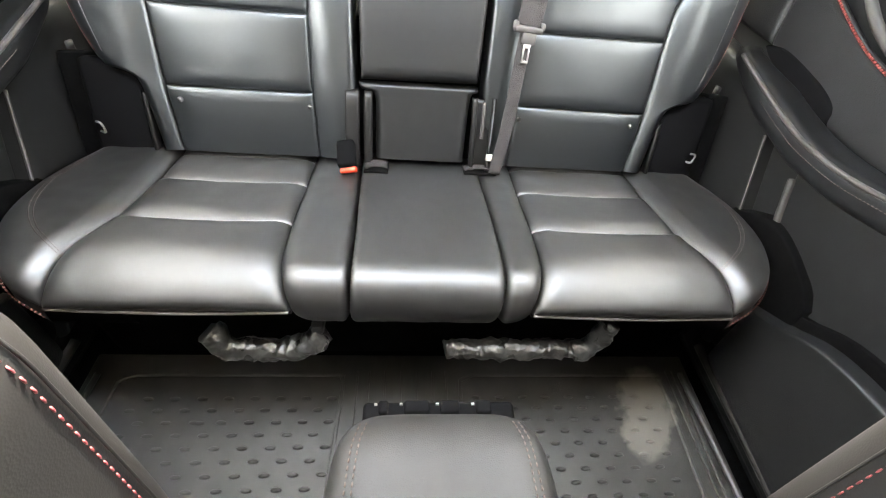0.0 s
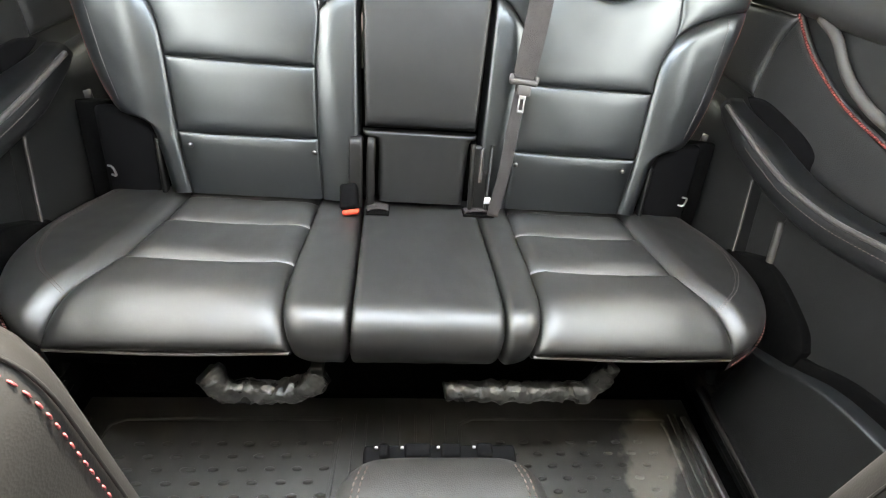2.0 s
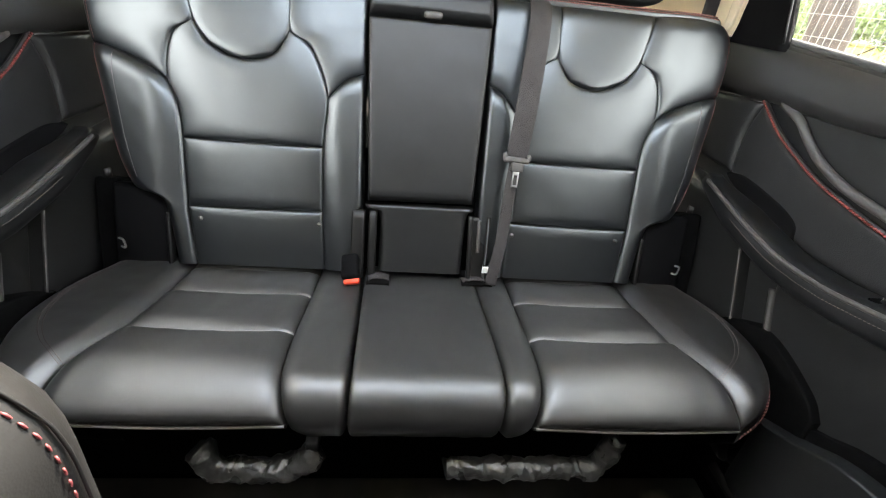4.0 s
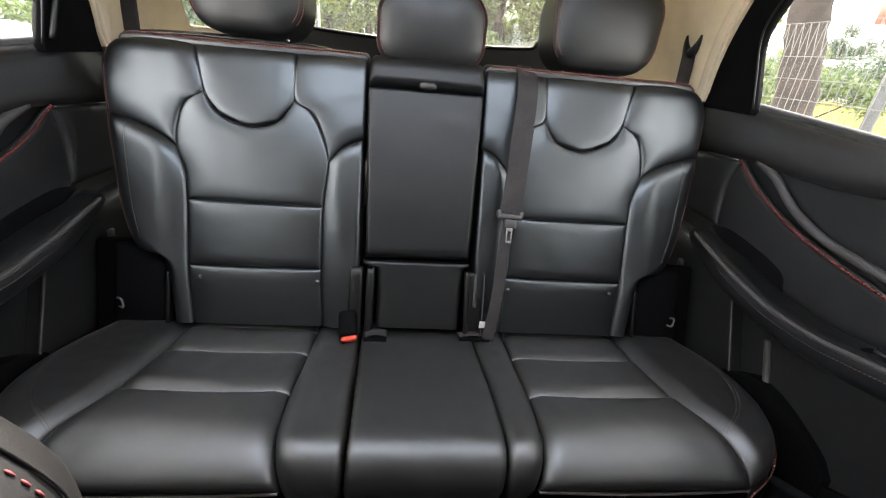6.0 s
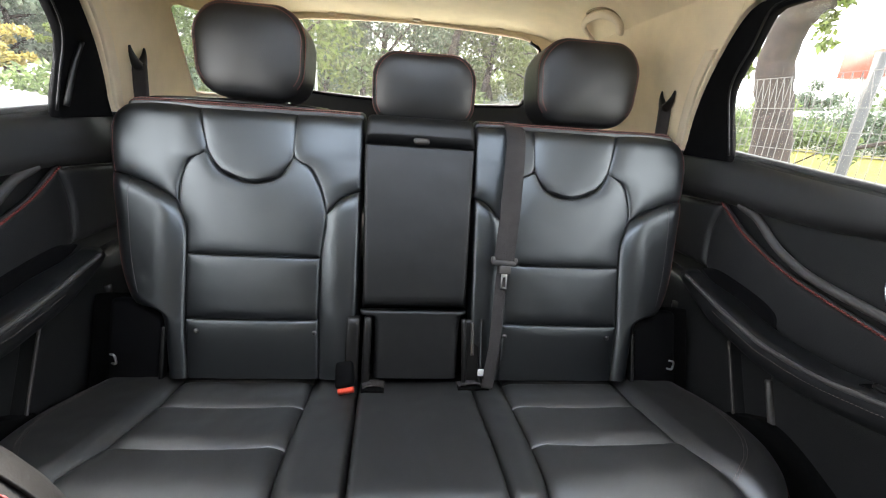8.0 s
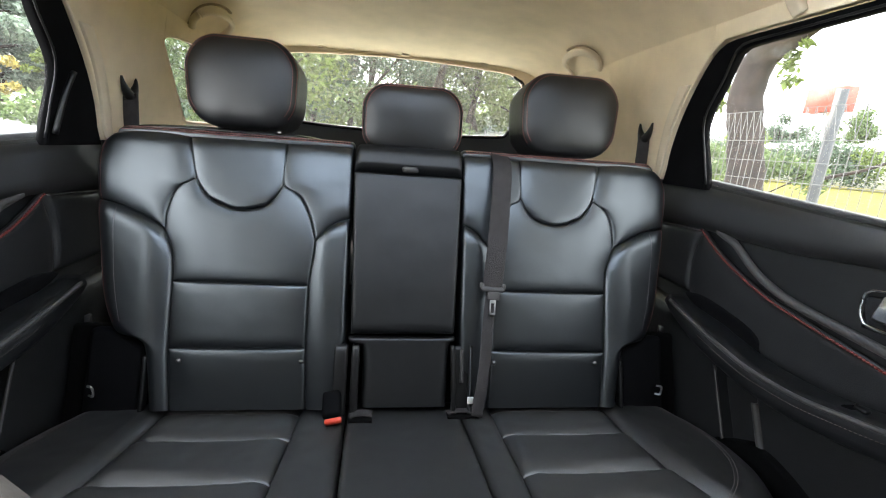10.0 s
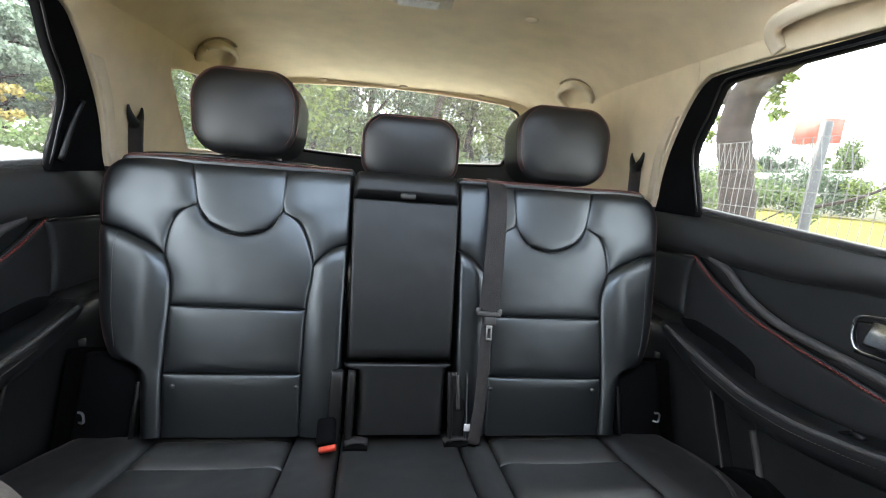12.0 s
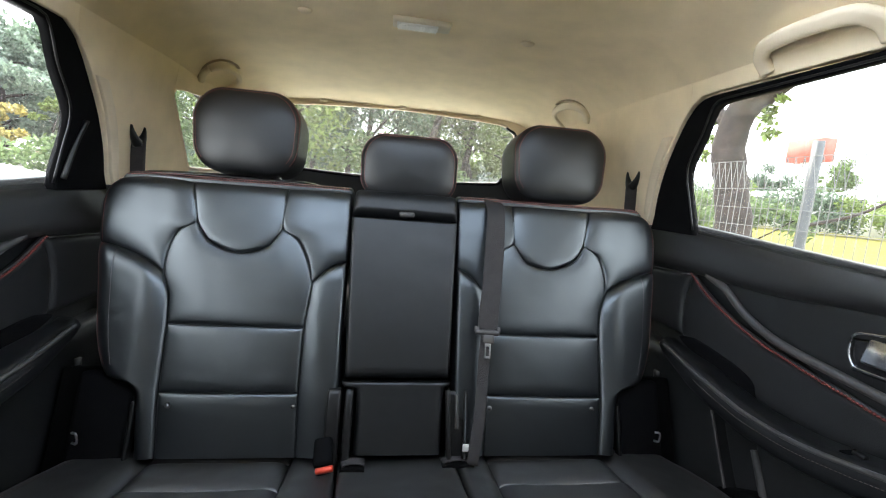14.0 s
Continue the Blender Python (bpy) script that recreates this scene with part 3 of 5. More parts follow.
    bmf = panel(lambda y, z: (side_x(z) + 0.012, y, z), frame_line, [(-0.75, 1.146 + up), (-0.75, 1.154 + up)], [(0.252, 0.86), (0.236, 0.93), (0.197, 1.012), (0.140, 1.092), (0.098, 1.136 + up / 2), (0.060, 1.1575 + up), (0.0, 1.160 + up), (-0.10, 1.159 + up), (-0.75, 1.154 + up)],
                [(0.090, 0.86), (0.252, 0.86)], 0.010, (0.008, 0.0, 0.006, 0.0), (60, 10), -1, m, 0, 0.008)
    part("window_frame", bmf, FRAMEBLK, d, "black window frame")
    part("frame_seal", sweep([(g * (side_x(z) + 0.004), y - 0.003, z - 0.002) for y, z in frame_line], circle(0.0022, 8), 60), GUIDEBLK, d, "black rubber seal")
    if m:
        part("quarter_divider", sweep([(g * 0.660, 0.104, 0.882), (g * 0.652, 0.130, 0.953), (g * 0.644, 0.150, 0.998)], rrect(0.010, 0.008, 0.003, 2), 12), GUIDEBLK, d)
    bmg = bmesh.new()
    vs = [bm2 for bm2 in [bmg.verts.new((g * (side_x(z) + 0.020), y, z)) for y, z in ((-0.80, 0.83), (0.16, 0.85), (0.16, 1.06), (0.10, 1.17), (-0.80, 1.18))]]
    bmg.faces.new(vs)
    w = part("window_pane", bmg, GLASSL if m else GLASS, d, "car window glass, tint set to balance cabin light", False)
    w.visible_shadow = False
    return d


door("door_1", False, "closed rear car door with black leather trim and red stitching")
door("door_2", True, "closed rear car door, black trim beside the bench seat")


# ---- rear side trim, tailgate ----
QW = [(0.452, 1.118), (0.478, 1.085), (0.540, 1.015), (0.596, 0.952), (0.625, 0.925)]
for m, nm in ((False, "trim_right"), (True, "trim_left")):
    g, q = (-1, 0.0) if m else (1, 0.06)
    qw = [(y + q, z) for y, z in QW]
    d = thing(nm, "beige plastic pillar trim beside the rear side window", "pillar trim", "", "structure")
    arc_top = [(0.452 + q, 1.118), (0.475 + q, 1.132), (0.56 + q, 1.141), (0.84, 1.150)]
    part("front_pillar", panel(side_surf, [(0.248, 0.87), (0.625 + q, 0.87)], [(0.625 + q, 0.87), (0.625 + q, 0.925)] + qw[::-1][1:] + [(0.452 + q, 1.212)], [(0.080, 1.206), (0.25, 1.212), (0.452 + q, 1.212)], [(0.248, 0.87), (0.232, 0.93), (0.193, 1.012), (0.136, 1.092), (0.094, 1.138), (0.082, 1.165), (0.080, 1.206)],
         0.006, (0, 0, 0, 0.003), (24, 40), -1, m, 0), BEIGE, d)
    part("roof_rail", panel(side_surf, [(-0.78, 1.146), (-0.10, 1.160), (0.020, 1.161), (0.060, 1.159), (0.094, 1.138)], [(0.094, 1.138), (0.082, 1.165), (0.080, 1.206)], [(-0.78, 1.206), (-0.10, 1.206), (0.080, 1.206)], [(-0.78, 1.146), (-0.78, 1.206)],
         0.006, (0.004, 0, 0, 0), (40, 14), -1, m, 0), BEIGE, d, "beige headliner edge over the door")
    part("upper_strip", panel(side_surf, arc_top, [(0.84, 1.150), (0.84, 1.212)], [(0.452 + q, 1.212), (0.60 + q, 1.212), (0.84, 1.212)], [(0.452 + q, 1.118), (0.452 + q, 1.212)], 0.006, (0.004, 0, 0, 0), (24, 14), -1, m, 0), BEIGE, d)
    part("lower_strip", panel(side_surf, [(0.57, 0.80), (1.08, 0.80)], [(1.08, 0.80), (1.08, 0.93)], [(0.57, 0.925), (0.80, 0.925), (1.08, 0.93)], [(0.57, 0.80), (0.57, 0.925)], 0.004, (0, 0, 0.008, 0), (24, 10), -1, m, 0), PALE, d)
    part("rear_pillar", panel(side_surf, [(0.84, 0.925), (1.08, 0.93)], [(1.08, 0.93), (1.08, 1.212)], [(0.84, 1.212), (1.08, 1.212)], [(0.84, 0.925), (0.84, 1.212)], 0.006, (0, 0, 0, 0.008), (12, 12), -1, m, 0), BEIGE, d)
    part("lower_lining", boxm((g * 0.70, 0.72, 0.68), (0.06, 0.82, 0.36), 0.01), PLASTIC, d, "dark lower side lining")
    part("pillar_strip", panel(side_surf, [(0.250, 0.875), (0.280, 0.875)], [(0.280, 0.875), (0.266, 0.94), (0.234, 1.02), (0.188, 1.090)], [(0.146, 1.090), (0.188, 1.090)], [(0.250, 0.875), (0.230, 0.94), (0.195, 1.02), (0.146, 1.090)],
         0.012, (0, 0.012, 0.003, 0.003), (8, 24), -1, m, 0), BEIGEP, d, "pale strip along the door opening")
    part("window_gasket", sweep([(g * (side_surf(y, z)[0] - 0.003), y, z) for y, z in arc_top[::-1] + qw[1:] + [(0.84, 0.925)]], circle(0.003, 8), 70), BEIGEP, d, "pale moulded window edge")
    bmg = bmesh.new()
    bmg.faces.new([bmg.verts.new((g * (side_surf(y, z)[0] + 0.02), y, z)) for y, z in ((0.44, 0.90), (0.82, 0.90), (0.82, 1.17), (0.44, 1.17))])
    w = part("window_pane", bmg, GLASSR, d, "tinted side window glass", False)
    w.visible_shadow = False


def rear_surf(x, z):
    return (x, 1.075 + 0.06 * (1.15 - z) - 0.05 * (abs(x) / 0.6) ** 2, z)


d = thing("tailgate", "closed tailgate with beige header and black window surround", "tailgate", "", "structure")
WTOP = [(-0.500, 1.170), (-0.47, 1.205), (-0.38, 1.225), (0.0, 1.243), (0.38, 1.225), (0.47, 1.205), (0.500, 1.170)]
WBOT = [(-0.500, 1.170), (-0.485, 1.05), (-0.455, 0.985), (-0.40, 0.962), (0.0, 0.950), (0.40, 0.962), (0.455, 0.985), (0.485, 1.05), (0.500, 1.170)]
part("header", panel(rear_surf, WTOP, [(0.50, 1.17), (0.66, 1.17)], [(-0.66, 1.17), (-0.6, 1.27), (0.0, 1.29), (0.6, 1.27), (0.66, 1.17)], [(-0.50, 1.17), (-0.66, 1.17)], 0.02, (0.03, 0, 0, 0), (60, 10), 1, False, 0), BEIGE, d, "beige header lining")
part("lower_trim", panel(rear_surf, [(-0.68, 1.17), (-0.66, 0.7), (0.0, 0.60), (0.66, 0.7), (0.68, 1.17)], [(0.68, 1.17), (0.50, 1.17)], WBOT, [(-0.68, 1.17), (-0.50, 1.17)], 0.01, (0, 0, 0.015, 0), (60, 16), 1, False, 0), PLASTIC, d, "black window surround")
part("window_gasket", sweep([(x, rear_surf(x, z)[1] - 0.01, z) for x, z in [(-0.455, 1.210)] + WBOT + [(0.455, 1.210)]], circle(0.007, 8), 120, up=(0, 1, 0)), GLOSSY, d)
part("header_edge", sweep([(x, rear_surf(x, z)[1] - 0.012, z) for x, z in WTOP], circle(0.004, 8), 80, up=(0, 1, 0)), BEIGEP, d, "pale rolled header edge")
bmg = bmesh.new()
bmg.faces.new([bmg.verts.new((x, 1.10, z)) for x, z in ((-0.62, 0.90), (0.62, 0.90), (0.62, 1.27), (-0.62, 1.27))])
w = part("window_pane", bmg, GLASSR, d, "tinted rear window glass", False)
w.visible_shadow = False
structure("wall_rear", boxm((0, 1.16, 0.36), (1.52, 0.05, 0.80), 0), PLASTIC, "dark lower rear wall of the boot", "car body")
structure("boot_floor", boxm((0, 0.72, 0.52), (1.34, 0.86, 0.04), 0), CARPET, "dark carpeted boot floor behind the bench", "boot floor")


# ---- rear bench: backrests ----
INS_L, INS_B, INS_R = [(0.472, 0.601), (0.450, 0.508), (0.420, 0.465)], [(0.300, 0.456), (0.360, 0.442), (0.420, 0.465)], [(0.268, 0.601), (0.270, 0.503), (0.300, 0.456)]
BODY_OUT = [(0.473, 0.284), (0.480, 0.345), (0.499, 0.392), (0.498, 0.441), (0.484, 0.483), (0.450, 0.508)]
BODY_IN = [(0.202, 0.284), (0.196, 0.345), (0.194, 0.380), (0.207, 0.430), (0.232, 0.478), (0.270, 0.503)]
LOW_OUT, LOW_IN = [(0.456, 0.045), (0.466, 0.148), (0.473, 0.284)], [(0.192, 0.045), (0.200, 0.150), (0.202, 0.284)]
BOL_TOP = [(0.499, 0.392), (0.538, 0.418), (0.590, 0.439), (0.634, 0.450)]


def outboard_back(name, m, label, edge_x):
    b = thing(name, label, "car seat", "rear bench backrests")
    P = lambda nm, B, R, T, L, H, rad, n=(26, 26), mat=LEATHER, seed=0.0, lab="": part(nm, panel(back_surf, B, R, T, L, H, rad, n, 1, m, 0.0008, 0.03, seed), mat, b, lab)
    P("top_insert", INS_B, INS_L[::-1], [(0.268, 0.601), (0.472, 0.601)], INS_R[::-1], 0.0096, (-0.028, -0.028, -0.006, -0.028), seed=1)
    P("upper_panel", [(0.202, 0.284), (0.473, 0.284)], BODY_OUT, [(0.270, 0.503), (0.300, 0.456), (0.360, 0.442), (0.420, 0.465), (0.450, 0.508)], BODY_IN, 0.0112, (-0.028, -0.055, -0.026, -0.055), (34, 30), seed=2)
    mid_out, mid_in = [(0.466, 0.149), (0.473, 0.284)], [(0.200, 0.151), (0.202, 0.284)]
    P("middle_panel", [(0.200, 0.151), (0.466, 0.149)], mid_out, [(0.202, 0.284), (0.473, 0.284)], mid_in, 0.0105, (-0.024, -0.050, -0.026, -0.050), seed=3)
    P("lower_panel", [(0.192, 0.03), (0.452, 0.03)], [(0.452, 0.03), (0.466, 0.149)], [(0.200, 0.151), (0.466, 0.149)], [(0.192, 0.03), (0.200, 0.151)], 0.0100, (0.0, -0.045, -0.024, -0.045), seed=4)
    shoulder = P("outer_shoulder", BOL_TOP, [(0.634, 0.450), (0.645, 0.53), (0.640, 0.57), (0.622, 0.596)], [(0.472, 0.601), (0.55, 0.606), (0.622, 0.596)], [(0.499, 0.392), (0.498, 0.441), (0.484, 0.483), (0.450, 0.508), (0.472, 0.601)], 0.0118, (-0.040, 0.022, -0.008, -0.045), seed=5)
    P("inner_shoulder", [(edge_x, 0.434), (0.16, 0.418), (0.194, 0.380)], [(0.194, 0.380), (0.207, 0.430), (0.232, 0.478), (0.270, 0.503), (0.268, 0.601)], [(edge_x, 0.601), (0.268, 0.601)], [(edge_x, 0.434), (edge_x, 0.601)], 0.0115, (-0.034, -0.045, -0.008, 0.010), seed=6)
    bolster = P("outer_bolster", [(0.452, 0.03), (0.488, 0.03)], [(0.488, 0.03), (0.500, 0.11), (0.512, 0.160), (0.535, 0.172), (0.568, 0.185), (0.597, 0.255), (0.617, 0.36), (0.634, 0.450)], BOL_TOP,
      [(0.452, 0.03), (0.466, 0.149), (0.473, 0.284), (0.480, 0.345), (0.499, 0.392)], 0.024, (0.0, 0.030, -0.040, -0.060), (30, 44), seed=7)
    P("inner_bolster", [(edge_x + 0.006, 0.03), (0.192, 0.03)], [(0.192, 0.03), (0.200, 0.150), (0.202, 0.284), (0.196, 0.345), (0.194, 0.380)], [(edge_x, 0.434), (0.16, 0.418), (0.194, 0.380)], [(edge_x + 0.006, 0.03), (edge_x - 0.003, 0.16), (edge_x - 0.002, 0.28), (edge_x, 0.434)], 0.018, (0.0, -0.050, -0.030, 0.010), (24, 40), seed=8)
    roll = P("top_roll", [(edge_x, 0.601), (0.268, 0.601), (0.472, 0.601), (0.55, 0.606), (0.622, 0.596)], [(0.622, 0.596), (0.60, 0.66)], [(edge_x, 0.67), (0.60, 0.66)], [(edge_x, 0.601), (edge_x, 0.67)], 0.013, (-0.008, 0.01, 0, 0.01), (50, 20), LEATHER, 9)
    g = -1 if m else 1
    for dv in (0.606, 0.613):
        line = [(edge_x + 0.01, dv), (0.268, dv), (0.472, dv), (0.55, dv + 0.005), (0.612, dv - 0.004)]
        part("stitching", stitches(drape([roll], on(back_surf, line, 0.0, 120, 1, m), outward(back_surf, line, 120, 1, m)), 0.0064, (0.0056, 0.0014)), THREADBR, b, "dark red stitching")
    line = [(0.618, 0.590), (0.632, 0.570), (0.636, 0.53), (0.626, 0.45), (0.609, 0.36), (0.589, 0.255), (0.566, 0.200)]
    part("edge_stitching", stitches(drape([shoulder, bolster], on(back_surf, line, 0.0, 110, 1, m), outward(back_surf, line, 110, 1, m)), 0.0060, (0.0054, 0.0006)), THREADBR, b, "dark red edge stitching")
    line = [(0.590, 0.432), (0.584, 0.37), (0.570, 0.275), (0.552, 0.200)]
    part("side_stitching", stitches(drape([bolster], on(back_surf, line, 0.0, 60, 1, m), outward(back_surf, line, 60, 1, m)), 0.0055, (0.0052, 0.0006)), GREYTHREAD, b, "fine grey stitching")
    body = panel(back_surf, [(edge_x + 0.01, 0.03), (0.48, 0.03)], [(0.48, 0.03), (0.50, 0.16), (0.56, 0.20), (0.62, 0.45), (0.615, 0.595)], [(edge_x + 0.01, 0.60), (0.615, 0.595)], [(edge_x + 0.01, 0.03), (edge_x + 0.01, 0.60)], -0.02, (0, 0, 0, 0), (8, 14), 1, m, 0, 0.11)
    part("back_shell", body, CARPET, b)
    for x in (0.205, 0.441):
        q = back_surf(x, 0.125)
        bmb = bmesh.new()
        bmesh.ops.create_uvsphere(bmb, u_segments=12, v_segments=8, radius=0.005, matrix=Matrix.Translation((g * q[0], q[1] - 0.0085, q[2] + 0.004)))
        part("button", bmb, GUNMETAL, b, "small dark metal button")
    return b


left_back = outboard_back("rear_seat", True, "reclined black leather backrest with red-stitched top edge", 0.121)
right_back = outboard_back("rear_seat", False, "black leather backrest joined to the folding centre armrest", 0.129)

part("top_cap", sweep([(-0.612, 0.268, 0.896), (-0.58, 0.272, 0.905), (-0.45, 0.274, 0.909), (-0.24, 0.274, 0.905), (-0.20, 0.272, 0.898)], circle(0.020, 12, 0.006), 40), GLOSSY, left_back, "glossy black cap along the top of the seat shell")

# centre section with the folded armrest
part("armrest_flap", panel(back_surf, [(-0.108, 0.182), (0.115, 0.186)], [(0.115, 0.186), (0.128, 0.541)], [(-0.119, 0.541), (0.128, 0.541)], [(-0.108, 0.182), (-0.119, 0.541)], 0.026, (0.016, 0.007, 0.007, 0.007), (34, 44), 1, False, 0.0010, 0.03, 11), LEATHER2, right_back, "folded-up leather armrest flap")
part("lower_pad", panel(back_surf, [(-0.080, 0.035), (0.099, 0.035)], [(0.099, 0.035), (0.104, 0.155), (0.117, 0.170), (0.118, 0.180)], [(-0.113, 0.178), (0.118, 0.182)], [(-0.080, 0.035), (-0.082, 0.152), (-0.108, 0.165), (-0.113, 0.178)], 0.021, (0, 0.014, 0.006, 0.014), (30, 30), 1, False, 0.0012, 0.03, 12), LEATHER2, right_back)
part("headrest_neck", panel(back_surf, [(-0.119, 0.543), (0.129, 0.543)], [(0.129, 0.543), (0.126, 0.605)], [(-0.116, 0.610), (0.126, 0.610)], [(-0.119, 0.543), (-0.116, 0.605)], 0.034, (0.016, 0.012, 0.03, 0.012), (30, 24), 1, False, 0.001, 0.05, 13), LEATHER2, right_back, "leather roll under the centre headrest")
q = back_surf(0.006, 0.546)
part("pull_tab", boxm((q[0], q[1] - 0.030, q[2] + 0.012), (0.036, 0.016, 0.013), 0.005), GREYPL, right_back, "dark grey plastic pull tab")
part("back_shell", panel(back_surf, [(-0.115, 0.03), (0.125, 0.03)], [(0.125, 0.03), (0.125, 0.60)], [(-0.115, 0.60), (0.125, 0.60)], [(-0.115, 0.03), (-0.115, 0.60)], -0.03, (0, 0, 0, 0), (4, 8), 1, False, 0, 0.09), CARPET, right_back)

# plastic guides beside the centre pad
for x, wd, slot in ((-0.124, 0.028, 0), (-0.094, 0.017, 0), (0.131, 0.044, 1)):
    gd = thing("belt_guide", "upright black plastic strap guide beside the centre pad", "belt guide", "belt guides of the bench")
    lift = 0.020
    q = lambda dx, v, o: (x + dx, back_surf(x, v)[1] - o * math.cos(LEAN_A), back_surf(x, v)[2] + o * math.sin(LEAN_A))
    if slot:
        part("housing", merge(sweep([q(-0.017, 0.02, lift), q(-0.018, 0.09, lift), q(-0.019, 0.162, lift - 0.006)], rrect(0.014, 0.010, 0.004, 3), 16, up=(1, 0, 0)),
             sweep([q(0.016, 0.02, lift), q(0.018, 0.09, lift), q(0.020, 0.162, lift - 0.006)], rrect(0.014, 0.008, 0.004, 3), 16, up=(1, 0, 0)),
             sweep([q(0, 0.02, lift - 0.006), q(0, 0.09, lift - 0.008), q(0, 0.160, lift - 0.014)], rrect(0.010, 0.036, 0.003, 3), 16, up=(1, 0, 0))), GUIDEBLK, gd)
        part("tongue", sweep([q(0.0, 0.085, lift - 0.002), q(0.0, 0.12, lift - 0.002), q(0.0, 0.154, lift - 0.006)], rrect(0.010, 0.007, 0.003, 3), 12, up=(1, 0, 0)), GREYPL, gd, "raised grey tongue")
    else:
        part("housing", sweep([q(0, 0.02, lift), q(0, 0.09, lift), q(0, 0.150, lift - 0.004), q(0, 0.158, lift - 0.012)], rrect(0.014, wd, 0.006, 4), 24, up=(1, 0, 0)), GUIDEBLK, gd)
t = link("paper_tag", boxm((0.147, -0.028, 0.402), (0.013, 0.003, 0.016), 0.001, Matrix.Rotation(0.0, 4, "X")), WHITEP)
tagged(t, "small white tag at the foot of the backrest", "tag")


# ---- rear bench: cushions ----
C_OUT = [(0.466, -0.04), (0.470, 0.085), (0.485, 0.208), (0.508, 0.285), (0.517, 0.325), (0.523, 0.378)]
C_IN = [(0.203, -0.04), (0.204, 0.09), (0.207, 0.213), (0.205, 0.290), (0.197, 0.335), (0.187, 0.378)]
SIDE = [(0.600, -0.06), (0.640, 0.06), (0.655, 0.14), (0.648, 0.215), (0.620, 0.285), (0.575, 0.345), (0.523, 0.378)]


def between(curve, lo, hi, n=8):
    D = curve_pts(curve, 200)
    us = np.linspace(lo, hi, n)
    return [(float(np.interp(u, D[:, 1], D[:, 0])), float(u)) for u in us]


def outboard_cushion(b, m, inner):
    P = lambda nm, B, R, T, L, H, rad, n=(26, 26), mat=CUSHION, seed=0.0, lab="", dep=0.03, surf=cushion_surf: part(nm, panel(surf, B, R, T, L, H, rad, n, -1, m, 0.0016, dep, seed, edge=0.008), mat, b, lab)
    rows = [(-0.052, 0.002, 0.025, 0.022), (0.002, 0.092, 0.0185, 0.02), (0.092, 0.213, 0.020, 0.022), (0.213, 0.378, 0.023, 0.03)]
    for k, (lo, hi, H, r) in enumerate(rows):
        sag = 0.006 if 0 < k else 0.0
        row = lambda u, s: [(float(np.interp(0, [0, 1], [a, a])), u + w) for a, w in ((between(C_IN, u, u)[0][0], 0), (0.28, s), (0.39, s), (between(C_OUT, u, u)[0][0], 0))]
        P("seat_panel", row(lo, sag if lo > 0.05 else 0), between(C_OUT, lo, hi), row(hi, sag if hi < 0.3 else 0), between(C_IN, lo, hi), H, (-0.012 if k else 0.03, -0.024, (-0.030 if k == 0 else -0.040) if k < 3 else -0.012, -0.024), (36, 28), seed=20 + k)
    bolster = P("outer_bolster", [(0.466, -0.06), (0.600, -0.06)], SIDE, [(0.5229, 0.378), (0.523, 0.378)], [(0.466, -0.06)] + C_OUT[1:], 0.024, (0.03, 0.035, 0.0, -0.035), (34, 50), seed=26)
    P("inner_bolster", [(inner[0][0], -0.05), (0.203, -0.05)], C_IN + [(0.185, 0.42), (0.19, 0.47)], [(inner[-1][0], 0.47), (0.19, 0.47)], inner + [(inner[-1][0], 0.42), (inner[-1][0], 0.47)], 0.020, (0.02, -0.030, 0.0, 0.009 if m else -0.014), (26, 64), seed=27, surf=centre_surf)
    P("front_skirt", [(0.186, 0.380), (0.35, 0.383), (0.523, 0.380)], [(0.523, 0.380), (0.52, 0.45), (0.51, 0.56)], [(0.186, 0.56), (0.51, 0.56)], [(0.186, 0.380), (0.186, 0.56)], -0.002, (0, 0, 0, 0), (40, 16), LEATHER2, 28)
    g = -1 if m else 1
    part("piping", sweep(on(cushion_surf, [(0.187, 0.379), (0.35, 0.382), (0.522, 0.379)], 0.003, 40, -1, m), circle(0.0022, 8), 50), PIPING, b)
    # side wall under the bolster, in the direction of the door
    bmw = bmesh.new()
    top = on(cushion_surf, SIDE, 0.002, 50, -1, m)
    rings = []
    for dz, ins in ((0, 0), (-0.03, 0.004), (-0.06, -0.03), (-0.13, -0.10)):
        rings.append([bmw.verts.new((p[0] * (1 + ins), p[1] - (ins * 0.6 if p[1] < -0.2 else 0), p[2] + dz)) for p in top])
    for k in range(3):
        for i in range(49):
            bmw.faces.new((rings[k][i], rings[k][i + 1], rings[k + 1][i + 1], rings[k + 1][i]))
    part("side_skirt", bmw, LEATHER2, b)
    part("stitching", merge(*[stitches([(p[0] * 1.008, p[1] - 0.003, p[2] + o) for p in top[12:]], 0.0065, (0.0052, 0.0009)) for o in (-0.012, -0.020)]), THREADBR, b, "double dark red stitching")
    crease = [(0.580, -0.045), (0.622, 0.10), (0.624, 0.16), (0.606, 0.215), (0.565, 0.268), (0.512, 0.306)]
    for o in (0.0, 0.007):
        line = [(x - o, u) for x, u in crease]
        part("crease_stitching", stitches(drape([bolster], on(cushion_surf, line, 0.0, 90, -1, m), outward(cushion_surf, line, 90, -1, m), 0.0002), 0.0062, (0.0052, 0.0007)), THREADTAN, b, "fine double stitching")
    part("cushion_core", panel(cushion_surf, [(inner[0][0], -0.05), (0.58, -0.05)], [(0.58, -0.05), (0.60, 0.2), (0.52, 0.36)], [(inner[-1][0], 0.36), (0.52, 0.36)], [(inner[0][0], -0.05), (inner[-1][0], 0.36)], -0.02, (0,) * 4, (6, 8), -1, m, 0, 0.12), CARPET, b)


